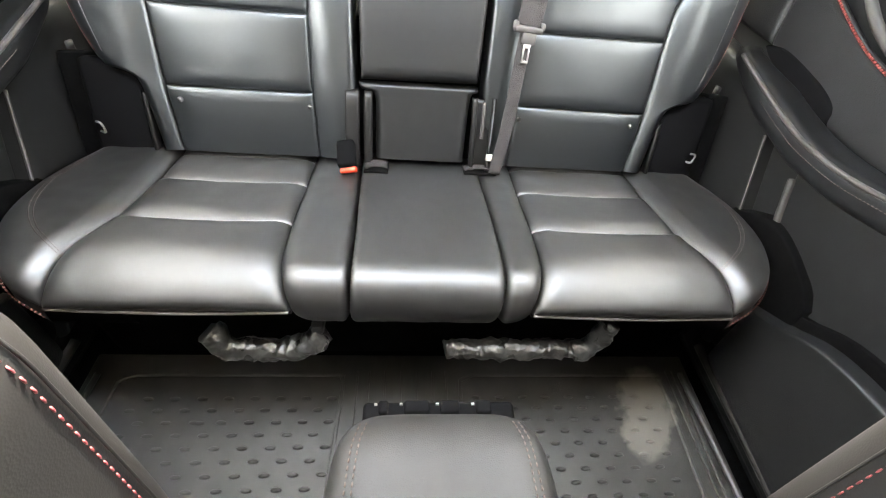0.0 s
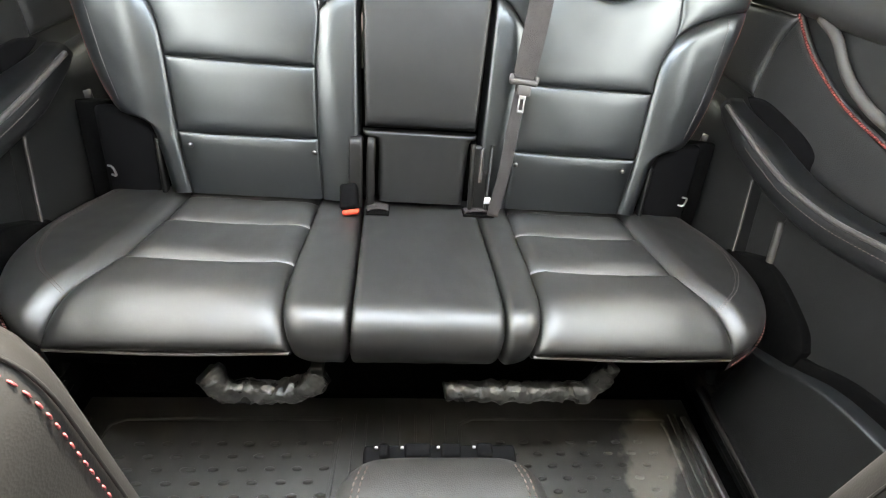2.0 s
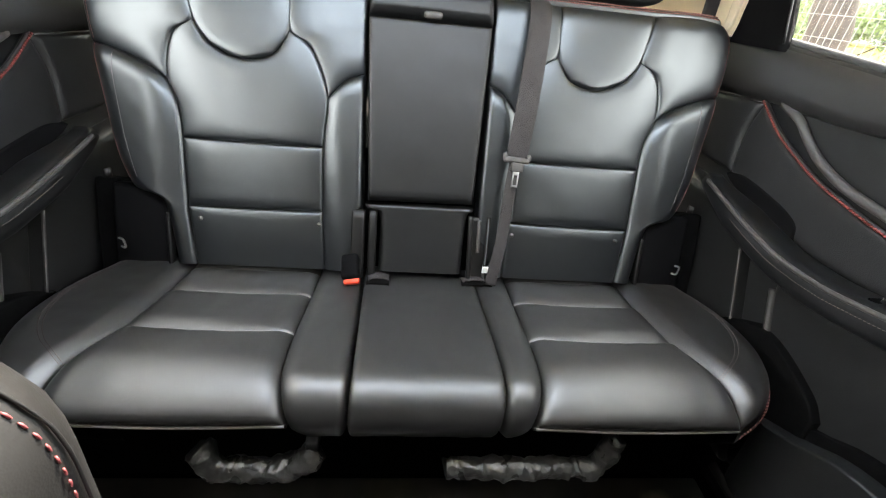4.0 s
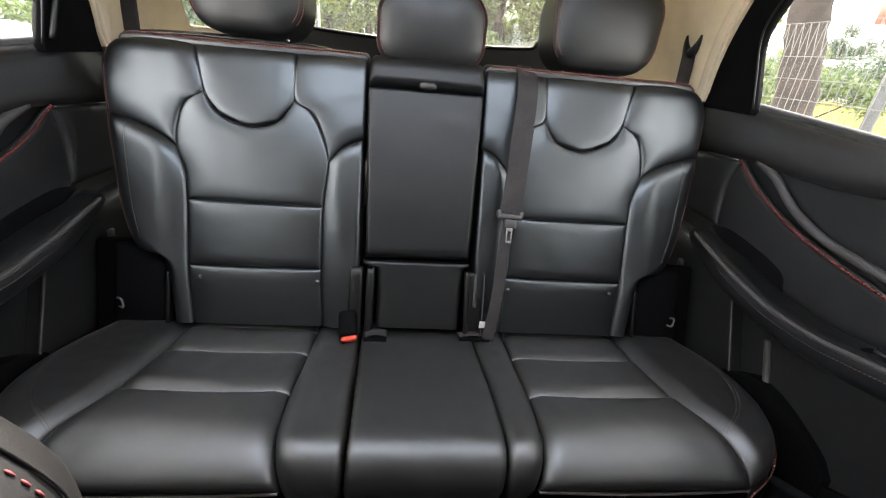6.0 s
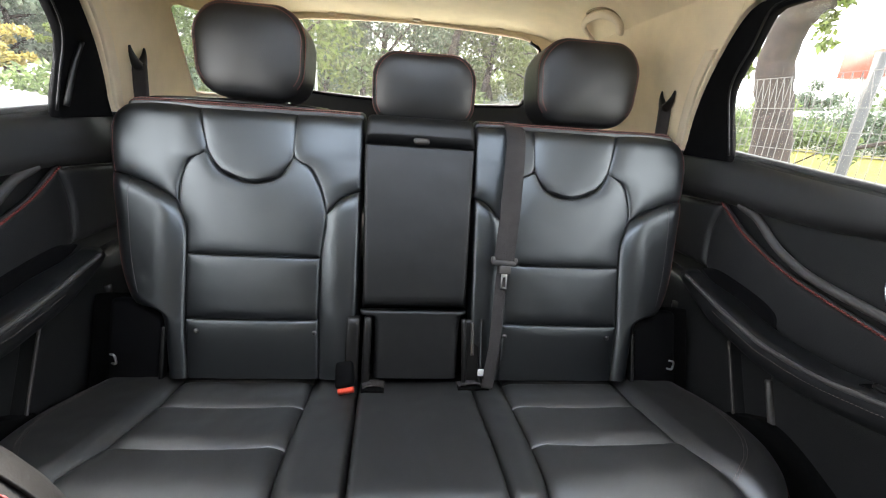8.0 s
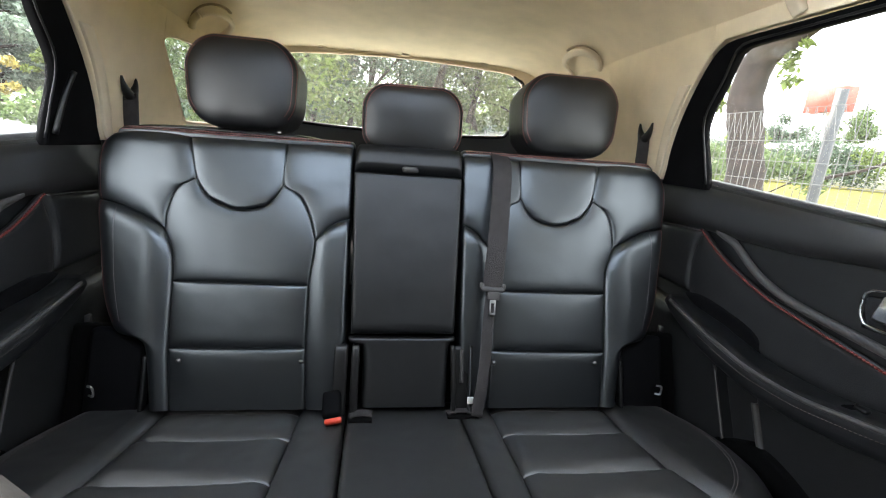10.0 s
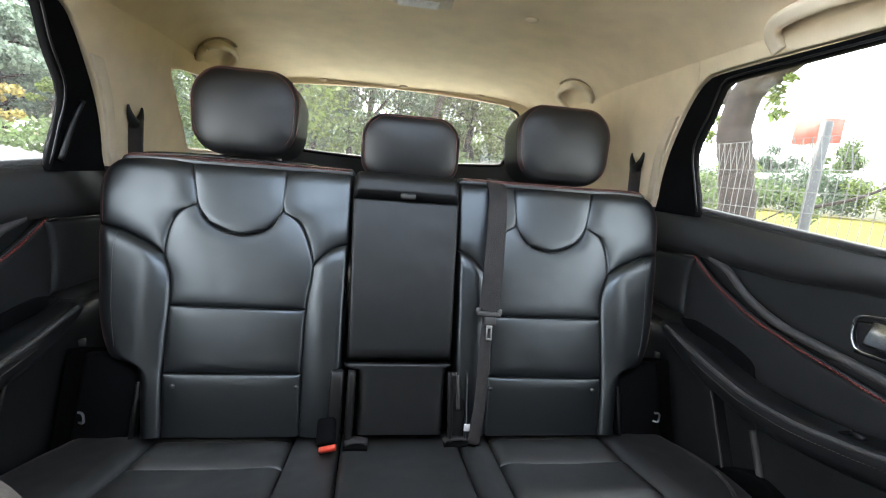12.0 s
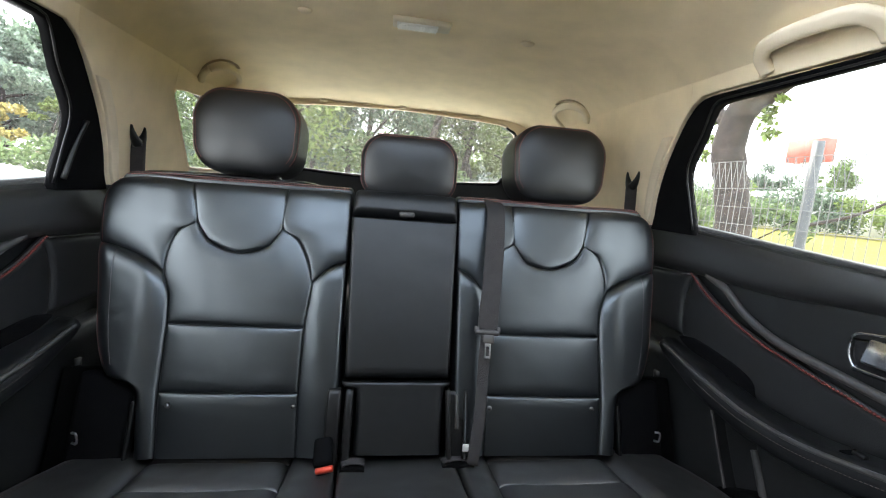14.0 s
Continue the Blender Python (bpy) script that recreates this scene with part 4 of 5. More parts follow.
lc = thing("seat_cushion", "black leather bench cushion with ribbed centre panels", "car seat", "rear bench cushions")
outboard_cushion(lc, True, [(0.113, -0.05), (0.111, 0.03), (0.105, 0.2), (0.101, 0.34), (0.102, 0.378)])
rc = thing("seat_cushion", "black leather bench cushion including the flat centre place", "car seat", "rear bench cushions")
outboard_cushion(rc, False, [(0.130, -0.05), (0.132, 0.0), (0.139, 0.154), (0.143, 0.267), (0.141, 0.334), (0.137, 0.378)])
MID_R = [(0.130, -0.05), (0.132, 0.0), (0.139, 0.154), (0.143, 0.267), (0.141, 0.334), (0.137, 0.378)]
MID_L = [(-0.110, -0.05), (-0.108, 0.03), (-0.102, 0.2), (-0.098, 0.34), (-0.099, 0.378)]
part("centre_panel", panel(centre_surf, [(-0.110, -0.05), (0.130, -0.05)], MID_R + [(0.135, 0.42), (0.135, 0.47)], [(-0.099, 0.47), (0.135, 0.47)], MID_L + [(-0.099, 0.42), (-0.099, 0.47)], 0.020, (0.02, -0.014, 0.0, 0.008), (40, 70), -1, False, 0.0016, 0.03, 31, edge=0.008), CENTRE, rc)
part("cushion_core", panel(cushion_surf, [(-0.10, -0.05), (0.13, -0.05)], [(0.13, -0.05), (0.13, 0.36)], [(-0.09, 0.36), (0.13, 0.36)], [(-0.10, -0.05), (-0.09, 0.36)], -0.02, (0,) * 4, (6, 8), -1, False, 0, 0.12), CARPET, rc)
for x0, x1, y0, y1 in ((-0.101, -0.054, -0.052, -0.008), (0.100, 0.166, -0.040, -0.006)):
    sl = thing("anchor_loop", "flat black strap across a slot in the cushion", "anchor loop", "anchor loops")
    zc = lambda y: 0.344 - 0.12 * y + 0.0235
    # raised black sheet gives the darkness inside a slot
    part("slot", panel(lambda x, y: (x, y, zc(y)), [(x0, y0), (x1, y0)], [(x1, y0), (x1, y1)], [(x0, y1), (x1, y1)], [(x0, y0), (x0, y1)], 0.0015, (0.001,) * 4, (8, 8), 1, False, 0, 0.006), CARPET, sl, "black sheet drawn as a shaded slot")
    ym = (y0 + y1) / 2
    part("strap", sweep([(x0 + 0.001, ym - 0.004, zc(ym)), (x0 + 0.008, ym - 0.002, zc(ym) + 0.004), ((x0 + x1) / 2, ym, zc(ym) + 0.0055), (x1 - 0.008, ym, zc(ym) + 0.004), (x1 - 0.001, ym, zc(ym))], rrect((y1 - y0) * 0.46, 0.003, 0.001, 2), 20), WEB, sl)

bk = thing("belt_buckle", "black belt buckle with a red release button", "belt buckle")
BM = Matrix.Translation((-0.133, -0.036, 0.392)) @ Matrix.Rotation(radians(-12), 4, "Y") @ Matrix.Rotation(radians(28), 4, "X")
body = part("buckle_body", boxm((0, 0.004, 0.004), (0.036, 0.056, 0.024), 0.007, BM), FRAMEBLK, bk)
part("release_button", boxm((0.002, -0.028, 0.001), (0.033, 0.011, 0.011), 0.003, BM), REDPLASTIC, body, "red release button")


# ---- headrests ----
def headrest(name, c, w, h, dp, tilt, label, corner, foot):
    """A padded block: front face, rounded edge, gusset and back."""
    b = thing(name, label, "headrest", "rear headrests")
    M = Matrix.Translation(c) @ Matrix.Rotation(radians(tilt), 4, "X")
    out = []
    for x, z in rrect(w, h, corner, 9):
        t = (z + h / 2) / h
        out.append((x * (foot + (1 - foot) * min(1.0, t * 1.5)), z + 0.012 * (1 - (2 * x / w) ** 2) * (1 if z > 0 else 0)))
    # densify the outline
    dense = []
    for a in range(len(out)):
        p, q = np.array(out[a]), np.array(out[(a + 1) % len(out)])
        k = max(1, int(np.linalg.norm(q - p) / 0.012))
        dense += [p + (q - p) * i / k for i in range(k)]
    prof = [(0.0, -0.008), (0.2, -0.0077), (0.38, -0.0068), (0.55, -0.0050), (0.68, -0.0029), (0.77, -0.0008)]
    re = 0.024
    prof += [(1 - re / (w / 2) * (1 - math.sin(a)), 0.002 + re * (1 - math.cos(a))) for a in (0.35, 0.6, 0.85, 1.1, 1.35, math.pi / 2)]
    prof += [(1.0, dp - 0.04), (0.985, dp - 0.018), (0.93, dp - 0.005), (0.8, dp), (0.0, dp + 0.004)]
    bm = bmesh.new()
    rings = []
    for s_, y in prof:
        if s_ == 0:
            rings.append([bm.verts.new(M @ Vector((0, y, 0)))])
        else:
            rings.append([bm.verts.new(M @ Vector((p[0] * s_, y + 0.0004 * noise.noise((p[0] * s_ * 25, p[1] * s_ * 25, y * 20)), p[1] * s_))) for p in dense])
    k = len(dense)
    for a in range(len(rings) - 1):
        r0, r1 = rings[a], rings[a + 1]
        for i in range(k):
            if len(r0) == 1:
                bm.faces.new((r0[0], r1[i], r1[(i + 1) % k]))
            elif len(r1) == 1:
                bm.faces.new((r0[i], r0[(i + 1) % k], r1[0]))
            else:
                bm.faces.new((r0[i], r0[(i + 1) % k], r1[(i + 1) % k], r1[i]))
    lines = []
    for ri in (7, 9):
        pts = [v.co.copy() for v in rings[ri]]
        keep = [i for i in range(k) if dense[i][1] > -h * 0.40]
        start = next(i for i in range(k) if i in keep and (i - 1) % k not in keep)
        run = []
        for n_ in range(k):
            i = (start + n_) % k
            if i not in keep:
                break
            away = (pts[i] - M @ Vector((0, dp * 0.5, 0))).normalized()
            run.append(tuple(pts[i] + away * 0.0003))
        lines.append(run)
    part("pad", bm, HEADLEATHER, b)
    for run in lines:
        part("stitching", stitches(run, 0.0064, (0.0056, 0.0011)), THREADBR, b, "dark red stitching")
    for s in (1, -1):
        p0 = M @ Vector((s * w * 0.27, dp * 0.45, -h / 2 + 0.01))
        post = part("post", sweep([p0, p0 + Vector((0, -0.005, -0.035)), p0 + Vector((0, -0.02, -0.09))], circle(0.006, 10), 8), STEEL, b, "steel post")
        part("collar", sweep([p0 + Vector((0, -0.006, -0.018)), p0 + Vector((0, -0.011, -0.034))], circle(0.012, 12), 4), FRAMEBLK, post, "black plastic collar")
    return b


headrest("headrest", (-0.380, 0.262, 1.016), 0.246, 0.190, 0.155, -6, "black leather headrest with dark red stitched sides", 0.064, 0.94)
headrest("headrest", (0.406, 0.262, 1.006), 0.256, 0.190, 0.155, -6, "black leather headrest with dark red stitched sides", 0.064, 0.94)
headrest("headrest", (0.010, 0.232, 0.962), 0.238, 0.150, 0.095, -3, "lower black leather centre headrest with stitched sides", 0.050, 1.0)


# ---- belts and buckles ----
belt = thing("seat_belt", "hanging black seat belt with a steel tongue", "seat belt")


def strap(pts, w, up=(0, -1, 0.4)):
    return sweep(pts, rrect(w, 0.0022, 0.0009, 2), 40, up=up)


def belt_pt(x, v, h):
    q = back_surf(x, v)
    return (x, q[1] - h * math.cos(LEAN_A), q[2] + h * math.sin(LEAN_A))


part("webbing", strap([belt_pt(0.224, 0.66, 0.012), belt_pt(0.221, 0.615, 0.014), belt_pt(0.217, 0.55, 0.034), belt_pt(0.204, 0.40, 0.045), belt_pt(0.191, 0.285, 0.044)], 0.044), WEB, belt)
part("lower_webbing", strap([belt_pt(0.190, 0.283, 0.042), belt_pt(0.182, 0.20, 0.044), belt_pt(0.174, 0.11, 0.044), belt_pt(0.160, 0.02, 0.040)], 0.024), WEB, belt)
q = Vector(belt_pt(0.190, 0.278, 0.050))
TM = Matrix.Translation(q) @ Matrix.Rotation(-LEAN_A, 4, "X") @ Matrix.Rotation(radians(3), 4, "Y")
grip = part("tongue_grip", merge(boxm((0, 0, 0.006), (0.054, 0.010, 0.012), 0.004, TM), boxm((-0.024, 0, 0.012), (0.010, 0.009, 0.014), 0.003, TM), boxm((0.024, 0, 0.012), (0.010, 0.009, 0.014), 0.003, TM), boxm((0.003, 0, -0.008), (0.026, 0.007, 0.020), 0.003, TM)), GREYPL, belt, "grey-black plastic grip")
bmt = merge(boxm((-0.0030, -0.001, -0.032), (0.0030, 0.0022, 0.032), 0.0008, TM), boxm((0.0070, -0.001, -0.032), (0.0030, 0.0022, 0.032), 0.0008, TM), boxm((0.002, -0.001, -0.0465), (0.0130, 0.0022, 0.0045), 0.0008, TM), boxm((0.002, -0.001, -0.020), (0.0130, 0.0022, 0.008), 0.0008, TM))
part("tongue", bmt, STEEL, grip, "bright steel tongue")

for g in (1, -1):
    hk = thing("belt_hook", "black plastic belt hook clipped to the beige pillar", "belt hook", "pillar belt hooks")
    y, z = 0.312, 0.995
    x = g * (side_surf(y, z)[0] - 0.012)
    part("strap", sweep([(x, y - 0.010, 0.86), (x, y - 0.006, 0.92), (x, y, 0.975)], rrect(0.012, 0.030, 0.003, 2), 12, up=(1, 0, 0)), WEB, hk)
    for s in (1, -1):
        part("prong", sweep([(x, y + s * 0.004, z - 0.026), (x, y + s * 0.016, z - 0.014), (x, y + s * 0.025, z + 0.002), (x, y + s * 0.028, z + 0.016)], circle(0.011, 8), 14, taper=lambda t: 1.15 - 0.95 * t), GUIDEBLK, hk)


# ---- hinge covers beside the bench ----
for g in (1, -1):
    hc = thing("hinge_cover", "black plastic hinge cover between bench and door", "hinge cover", "bench hinge covers")
    M1 = Matrix.Translation((g * 0.560, 0.040, 0.42)) @ Matrix.Rotation(-LEAN_A * 0.9, 4, "X")
    part("cover", boxm((0, 0, 0), (0.110, 0.04, 0.19), 0.012, M1), FRAMEBLK, hc)
    # solid black block in place of a gap lying in shade
    part("shadow_gap", boxm((g * 0.075, 0.03, -0.02), (0.05, 0.05, 0.24), 0.006, M1), CARPET, hc, "black block standing in for the shaded gap behind the cover")
    part("edge_rib", boxm((-g * 0.056, -0.018, -0.03), (0.008, 0.020, 0.14), 0.003, M1), GUIDEBLK, hc)
    st = thing("striker_ring", "small bright steel striker ring on the hinge cover", "striker", "striker rings")
    c = M1 @ Vector((g * 0.030, -0.032, -0.025))
    part("ring", sweep([c + Vector((-0.005, 0, 0.010)), c + Vector((0.004, -0.004, 0.010)), c + Vector((0.006, -0.004, 0)), c + Vector((0.004, -0.004, -0.010)), c + Vector((-0.005, 0, -0.010))], circle(0.0022, 6), 16), STEEL, st)
    # grey colour carries the highlight stripes of this black trim
    tr = structure("side_trim", merge(sweep([(g * 0.672, 0.139, 0.505), (g * 0.672, 0.126, 0.43), (g * 0.675, 0.066, 0.313)], circle(0.009, 8), 20), sweep([(g * 0.690, 0.163, 0.505), (g * 0.690, 0.150, 0.43), (g * 0.690, 0.10, 0.313)], circle(0.006, 8), 20)), GREYPL, "upright trim edge beside the door opening, greyed for its highlight", "door trim", True)


# ---- ceiling fittings ----
def grab_handle(pts, label, w, taper, shade_line):
    b = thing("grab_handle", label, "grab handle", "grab handles")
    part("grip", sweep(pts, rrect(w, w * 0.62, w * 0.28, 4), 70, up=(1, 0, 0.6), taper=taper), BEIGEP, b)
    # thin brown line painted as the shadow between grip and headliner
    part("shade_line", sweep(shade_line, rrect(0.011, 0.006, 0.002, 2), 40, up=(-0.35 if pts[0][0] > 0 else 0.35, 0, 1)), UMBER, b, "thin brown line painted as shade behind the grip")


for g in (1, -1):
    seat = lambda pts: [(g * x, y, roof_z(x, y) - 0.001) for x, y in pts]
    grab_handle([(g * x, y, z) for x, y, z in ((0.604, 0.578, 1.186), (0.590, 0.560, 1.203), (0.566, 0.558, 1.219), (0.544, 0.578, 1.229), (0.534, 0.620, 1.232), (0.534, 0.680, 1.230), (0.541, 0.716, 1.222), (0.556, 0.731, 1.210), (0.578, 0.741, 1.196), (0.602, 0.748, 1.180))],
                "beige plastic grab handle over the rear side window", 0.027, lambda t: 1.15 - 0.55 * t, seat([(0.606, 0.566), (0.580, 0.549), (0.554, 0.560), (0.535, 0.592), (0.527, 0.635), (0.528, 0.665)]))
    grab_handle([(g * x, y, z) for x, y, z in ((0.613, -0.108, 1.166), (0.606, -0.104, 1.177), (0.593, -0.106, 1.191), (0.582, -0.122, 1.203), (0.577, -0.160, 1.207), (0.576, -0.210, 1.207), (0.578, -0.255, 1.204), (0.584, -0.278, 1.197), (0.598, -0.292, 1.184), (0.614, -0.294, 1.166))],
                "beige plastic grab handle over the door window", 0.027, None, seat([(0.602, -0.104), (0.592, -0.112), (0.585, -0.15), (0.584, -0.20), (0.586, -0.26), (0.602, -0.290)]))

dl = thing("dome_lamp", "small rectangular dome lamp in the headliner", "ceiling lamp")
z = roof_z(0, 0.24)
part("bezel", boxm((0.015, 0.24, z - 0.004), (0.135, 0.052, 0.014), 0.005), PALE, dl)
lens = part("lens", boxm((0.005, 0.24, z - 0.011), (0.095, 0.036, 0.008), 0.003), LENS, dl, "clear ribbed lens")
for i in range(14):
    part("rib", boxm((-0.038 + 0.0066 * i, 0.24, z - 0.0155), (0.0025, 0.034, 0.003), 0.0008), LENS, lens)
for x, y in ((0.28, 0.263), (-0.25, 0.242), (-0.316, 1.035), (0.003, 1.045), (0.327, 1.035)):
    bmc = bmesh.new()
    bmesh.ops.create_uvsphere(bmc, u_segments=16, v_segments=8, radius=1, matrix=Matrix.Translation((x, y, roof_z(x, y) - 0.001)) @ Matrix.Diagonal((0.017, 0.013, 0.007, 1)))
    tagged(link("roof_clip", bmc, BEIGEP), "round beige clip in the headliner", "roof clip", "headliner clips")


# ---- floor, mat, seat rails ----
mat = thing("floor_mat", "black rubber floor mat with raised studs", "floor mat")
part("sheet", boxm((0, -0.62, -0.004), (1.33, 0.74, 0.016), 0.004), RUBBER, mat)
for x0, x1 in ((-0.600, -0.140), (0.115, 0.590)):
    ring = [(x0 + 0.03, -0.300), (x1 - 0.03, -0.300), (x1 - 0.006, -0.312), (x1, -0.34), (x1 - 0.01, -0.60), (x1 - 0.02, -0.95), (x0 + 0.02, -0.95), (x0 + 0.005, -0.60), (x0, -0.34), (x0 + 0.006, -0.312), (x0 + 0.03, -0.300)]
    part("rim", sweep([(x, y, 0.005) for x, y in ring], rrect(0.008, 0.006, 0.002, 2), 120, close=True), RUBBER, mat)
for x in (-0.11, -0.085, -0.05, -0.015, 0.02, 0.055, 0.085):
    part("groove_rib", boxm((x, -0.60, 0.005), (0.004, 0.62, 0.005), 0.0015), RUBBER, mat)
for x in (0.612, 0.628):
    part("edge_rib", boxm((x, -0.60, 0.005), (0.005, 0.62, 0.006), 0.0015), RUBBER, mat)
bms = bmesh.new()
bmesh.ops.create_uvsphere(bms, u_segments=10, v_segments=6, radius=1, matrix=Matrix.Diagonal((0.0108, 0.0046, 0.0055, 1)))
stud = part("stud", bms, RUBBER, mat)
stud.location = (-0.41, -0.402, 0.004)
count = 0
for side in (-1, 1):
    for j in range(18):
        y = -0.352 - 0.0245 * j
        for i in range(8):
            x = side * (0.16 + 0.052 * i + 0.026 * (j % 2)) + (0.0 if side < 0 else -0.012)
            if abs(x) > 0.575 or count >= 299:
                continue
            o = new("stud", stud.data)
            o.parent = mat
            o.location = (x + random.uniform(-0.001, 0.001), y, 0.004)
            o.rotation_euler = (0, 0, radians(random.uniform(-4, 4)))
            count += 1

for g in (1, -1):
    structure("sill_trim", merge(sweep([(g * 0.725, -0.20, 0.045), (g * 0.725, -0.6, 0.045), (g * 0.72, -1.0, 0.045)], rrect(0.07, 0.085, 0.02, 3), 20)), PLASTIC, "black plastic door sill trim along the floor", "sill trim", True)
    # bead split off in grey to paint the sill's long highlight
    structure("sill_bead", merge(sweep([(g * 0.640, -0.30, 0.012), (g * 0.648, -0.6, 0.012), (g * 0.655, -1.0, 0.012)], circle(0.006, 8), 20), sweep([(g * 0.688, -0.25, 0.055), (g * 0.684, -0.6, 0.055), (g * 0.68, -1.0, 0.055)], circle(0.011, 8), 20)), GREYPL, "bead along the door sill, greyed for its highlight line", "sill bead", True)

structure("seat_riser", boxm((0, 0.02, 0.10), (1.30, 0.50, 0.28), 0.02), CARPET, "black carpeted riser under the bench", "seat riser")
bar = thing("seat_adjuster_bar", "seat slide bar wrapped in crinkled clear film", "adjuster bar", "seat adjuster bars")


def crumpled(pts, r, n, seed):
    bm = sweep(pts, circle(r, 14), n)
    for v in bm.verts:
        d = noise.noise_vector(v.co * 38 + Vector((seed, 0, 0))) * 0.007 + noise.noise_vector(v.co * 95 + Vector((seed, 4, 0))) * 0.004
        v.co += d
    return bm


part("wrapped_tube", crumpled([(0.058, -0.36, 0.228), (0.15, -0.36, 0.226), (0.30, -0.36, 0.228)], 0.018, 70, 1), FILM, bar)
part("wrapped_end", crumpled([(0.29, -0.36, 0.228), (0.322, -0.36, 0.245), (0.338, -0.35, 0.300)], 0.019, 30, 2), FILM, bar)
part("bracket", boxm((0.338, -0.31, 0.285), (0.02, 0.10, 0.02), 0.004), PLASTIC, bar)
bar = thing("seat_adjuster_bar", "short slide bar in a torn crinkled film wrap", "adjuster bar", "seat adjuster bars")
part("wrapped_tube", crumpled([(-0.330, -0.35, 0.262), (-0.312, -0.36, 0.238), (-0.275, -0.36, 0.222), (-0.20, -0.36, 0.226), (-0.165, -0.36, 0.247), (-0.150, -0.35, 0.262)], 0.020, 70, 5), FILM, bar)
part("bracket", boxm((-0.155, -0.31, 0.280), (0.02, 0.10, 0.02), 0.004), PLASTIC, bar)


# ---- front console lid and front seats ----
con = thing("console_armrest", "black leather console armrest lid with stitched edges", "console armrest")


def lid_surf(x, u):
    # u runs forward from the rear edge
    a = max(0.0, 0.05 - u)
    return (0.018 + 0.96 * x * (1 + 0.10 * u / 0.3), -0.583 - u, 0.494 - 6.0 * a * a - 1.2 * max(0, abs(x) - 0.07) ** 1.5)


lid = part("lid", panel(lid_surf, [(-0.084, 0.0), (-0.05, -0.006), (0.05, -0.006), (0.084, 0.0)], [(0.084, 0.0), (0.10, 0.06), (0.10, 0.34)], [(-0.10, 0.34), (0.10, 0.34)], [(-0.084, 0.0), (-0.10, 0.06), (-0.10, 0.34)], 0.020, (0.035, 0.03, 0.02, 0.03), (40, 40), -1, False, 0.0012, 0.05, 41), LIDLEATHER, con)
for s in (1, -1):
    for o in (0.0, 0.006):
        line = [(s * (0.070 + o), 0.006), (s * (0.076 + o), 0.06), (s * (0.077 + o), 0.33)]
        part("stitching", stitches(drape([lid], on(lid_surf, line, 0.0, 70, -1), (0, 0, 1), 0.0003), 0.006, (0.0046, 0.0010)), THREADTAN, con)
part("base", boxm((0.018, -0.78, 0.22), (0.19, 0.40, 0.48), 0.02), PLASTIC, con)
hg = part("hinge", boxm((0.020, -0.569, 0.468), (0.152, 0.020, 0.012), 0.004), FRAMEBLK, con)
for x, k in ((-0.036, 0.010), (-0.003, 0.026), (0.030, 0.020), (0.064, 0.016)):
    part("hinge_knuckle", merge(boxm((x, -0.566, 0.4745), (k, 0.014, 0.008), 0.003)), FRAMEBLK, hg)
    part("hinge_pin", sweep([(x - k / 2 - 0.004, -0.563, 0.4755), (x - k / 2 - 0.001, -0.563, 0.4755)], circle(0.0015, 8), 4), STEEL, hg, "bright pin end")


def front_seat(name, g, xin, y0, label):
    b = thing(name, label, "car seat", "front seats")
    xc = xin + 0.25

    def inner(z):
        return xin + 0.004 * math.sin(z * 9) + 2.6 * max(0.0, 0.62 - z) ** 2 * 0.4 + (0.22 * (max(0.0, z - 0.735) / 0.14) ** 2.3)

    def rear(z):
        return y0 + 0.14 * (min(z, 0.76) - 0.70) - 0.8 * max(0.0, z - 0.80) ** 1.4
    bm = bmesh.new()
    rings, N = [], 44
    for j in range(N + 1):
        z = 0.28 + 0.595 * (1 - (1 - j / N) ** 1.35)
        half = max(0.03, xc - inner(z))
        th = 0.155 * (1 - 0.5 * max(0.0, (z - 0.74) / 0.135) ** 2)
        rings.append([bm.verts.new((g * (xc + a), rear(z) - th / 2 + c, z)) for a, c in rrect(2 * half, th, min(0.022, th * 0.3), 5)])
    k = len(rings[0])
    for j in range(N):
        for i in range(k):
            bm.faces.new((rings[j][i], rings[j][(i + 1) % k], rings[j + 1][(i + 1) % k], rings[j + 1][i]))
    bm.faces.new(rings[0])
    bm.faces.new(rings[-1])
    part("backrest", bm, FSEAT, b)
    zs = [0.40 + 0.43 * i / 60 for i in range(61)]
    part("seam", sweep([(g * (inner(z) - 0.0004), rear(z) - 0.0175, z) for z in zs], circle(0.0008, 6), 80), FSEAT, b)
    part("stitching", stitches([(g * (inner(z) - 0.0004), rear(z) - 0.0225, z) for z in zs], 0.0062, (0.0046, 0.0006)), RED, b, "thick red stitching")
    part("cushion", boxm((g * xc, y0 - 0.38, 0.26), (0.49, 0.48, 0.16), 0.05), LEATHER, b)
    part("seat_base", boxm((g * xc, y0 - 0.36, 0.09), (0.40, 0.40, 0.20), 0.01), PLASTIC, b)
    return b


front_seat("front_seat", -1, 0.150, -0.648, "black leather front seat with thick red stitching")
front_seat("front_seat", 1, 0.200, -0.666, "black leather front seat with thick red stitching")


# ---- outside ----
GZ = -0.45
bm = bmesh.new()


def gz(x):
    """Height of the ground: level round the car, a rise across the road."""
    return GZ + 1.5 * min(1.0, max(0.0, (-4.0 - x) / 9.0)) + 0.15 * min(1.0, max(0.0, -13.0 - x))


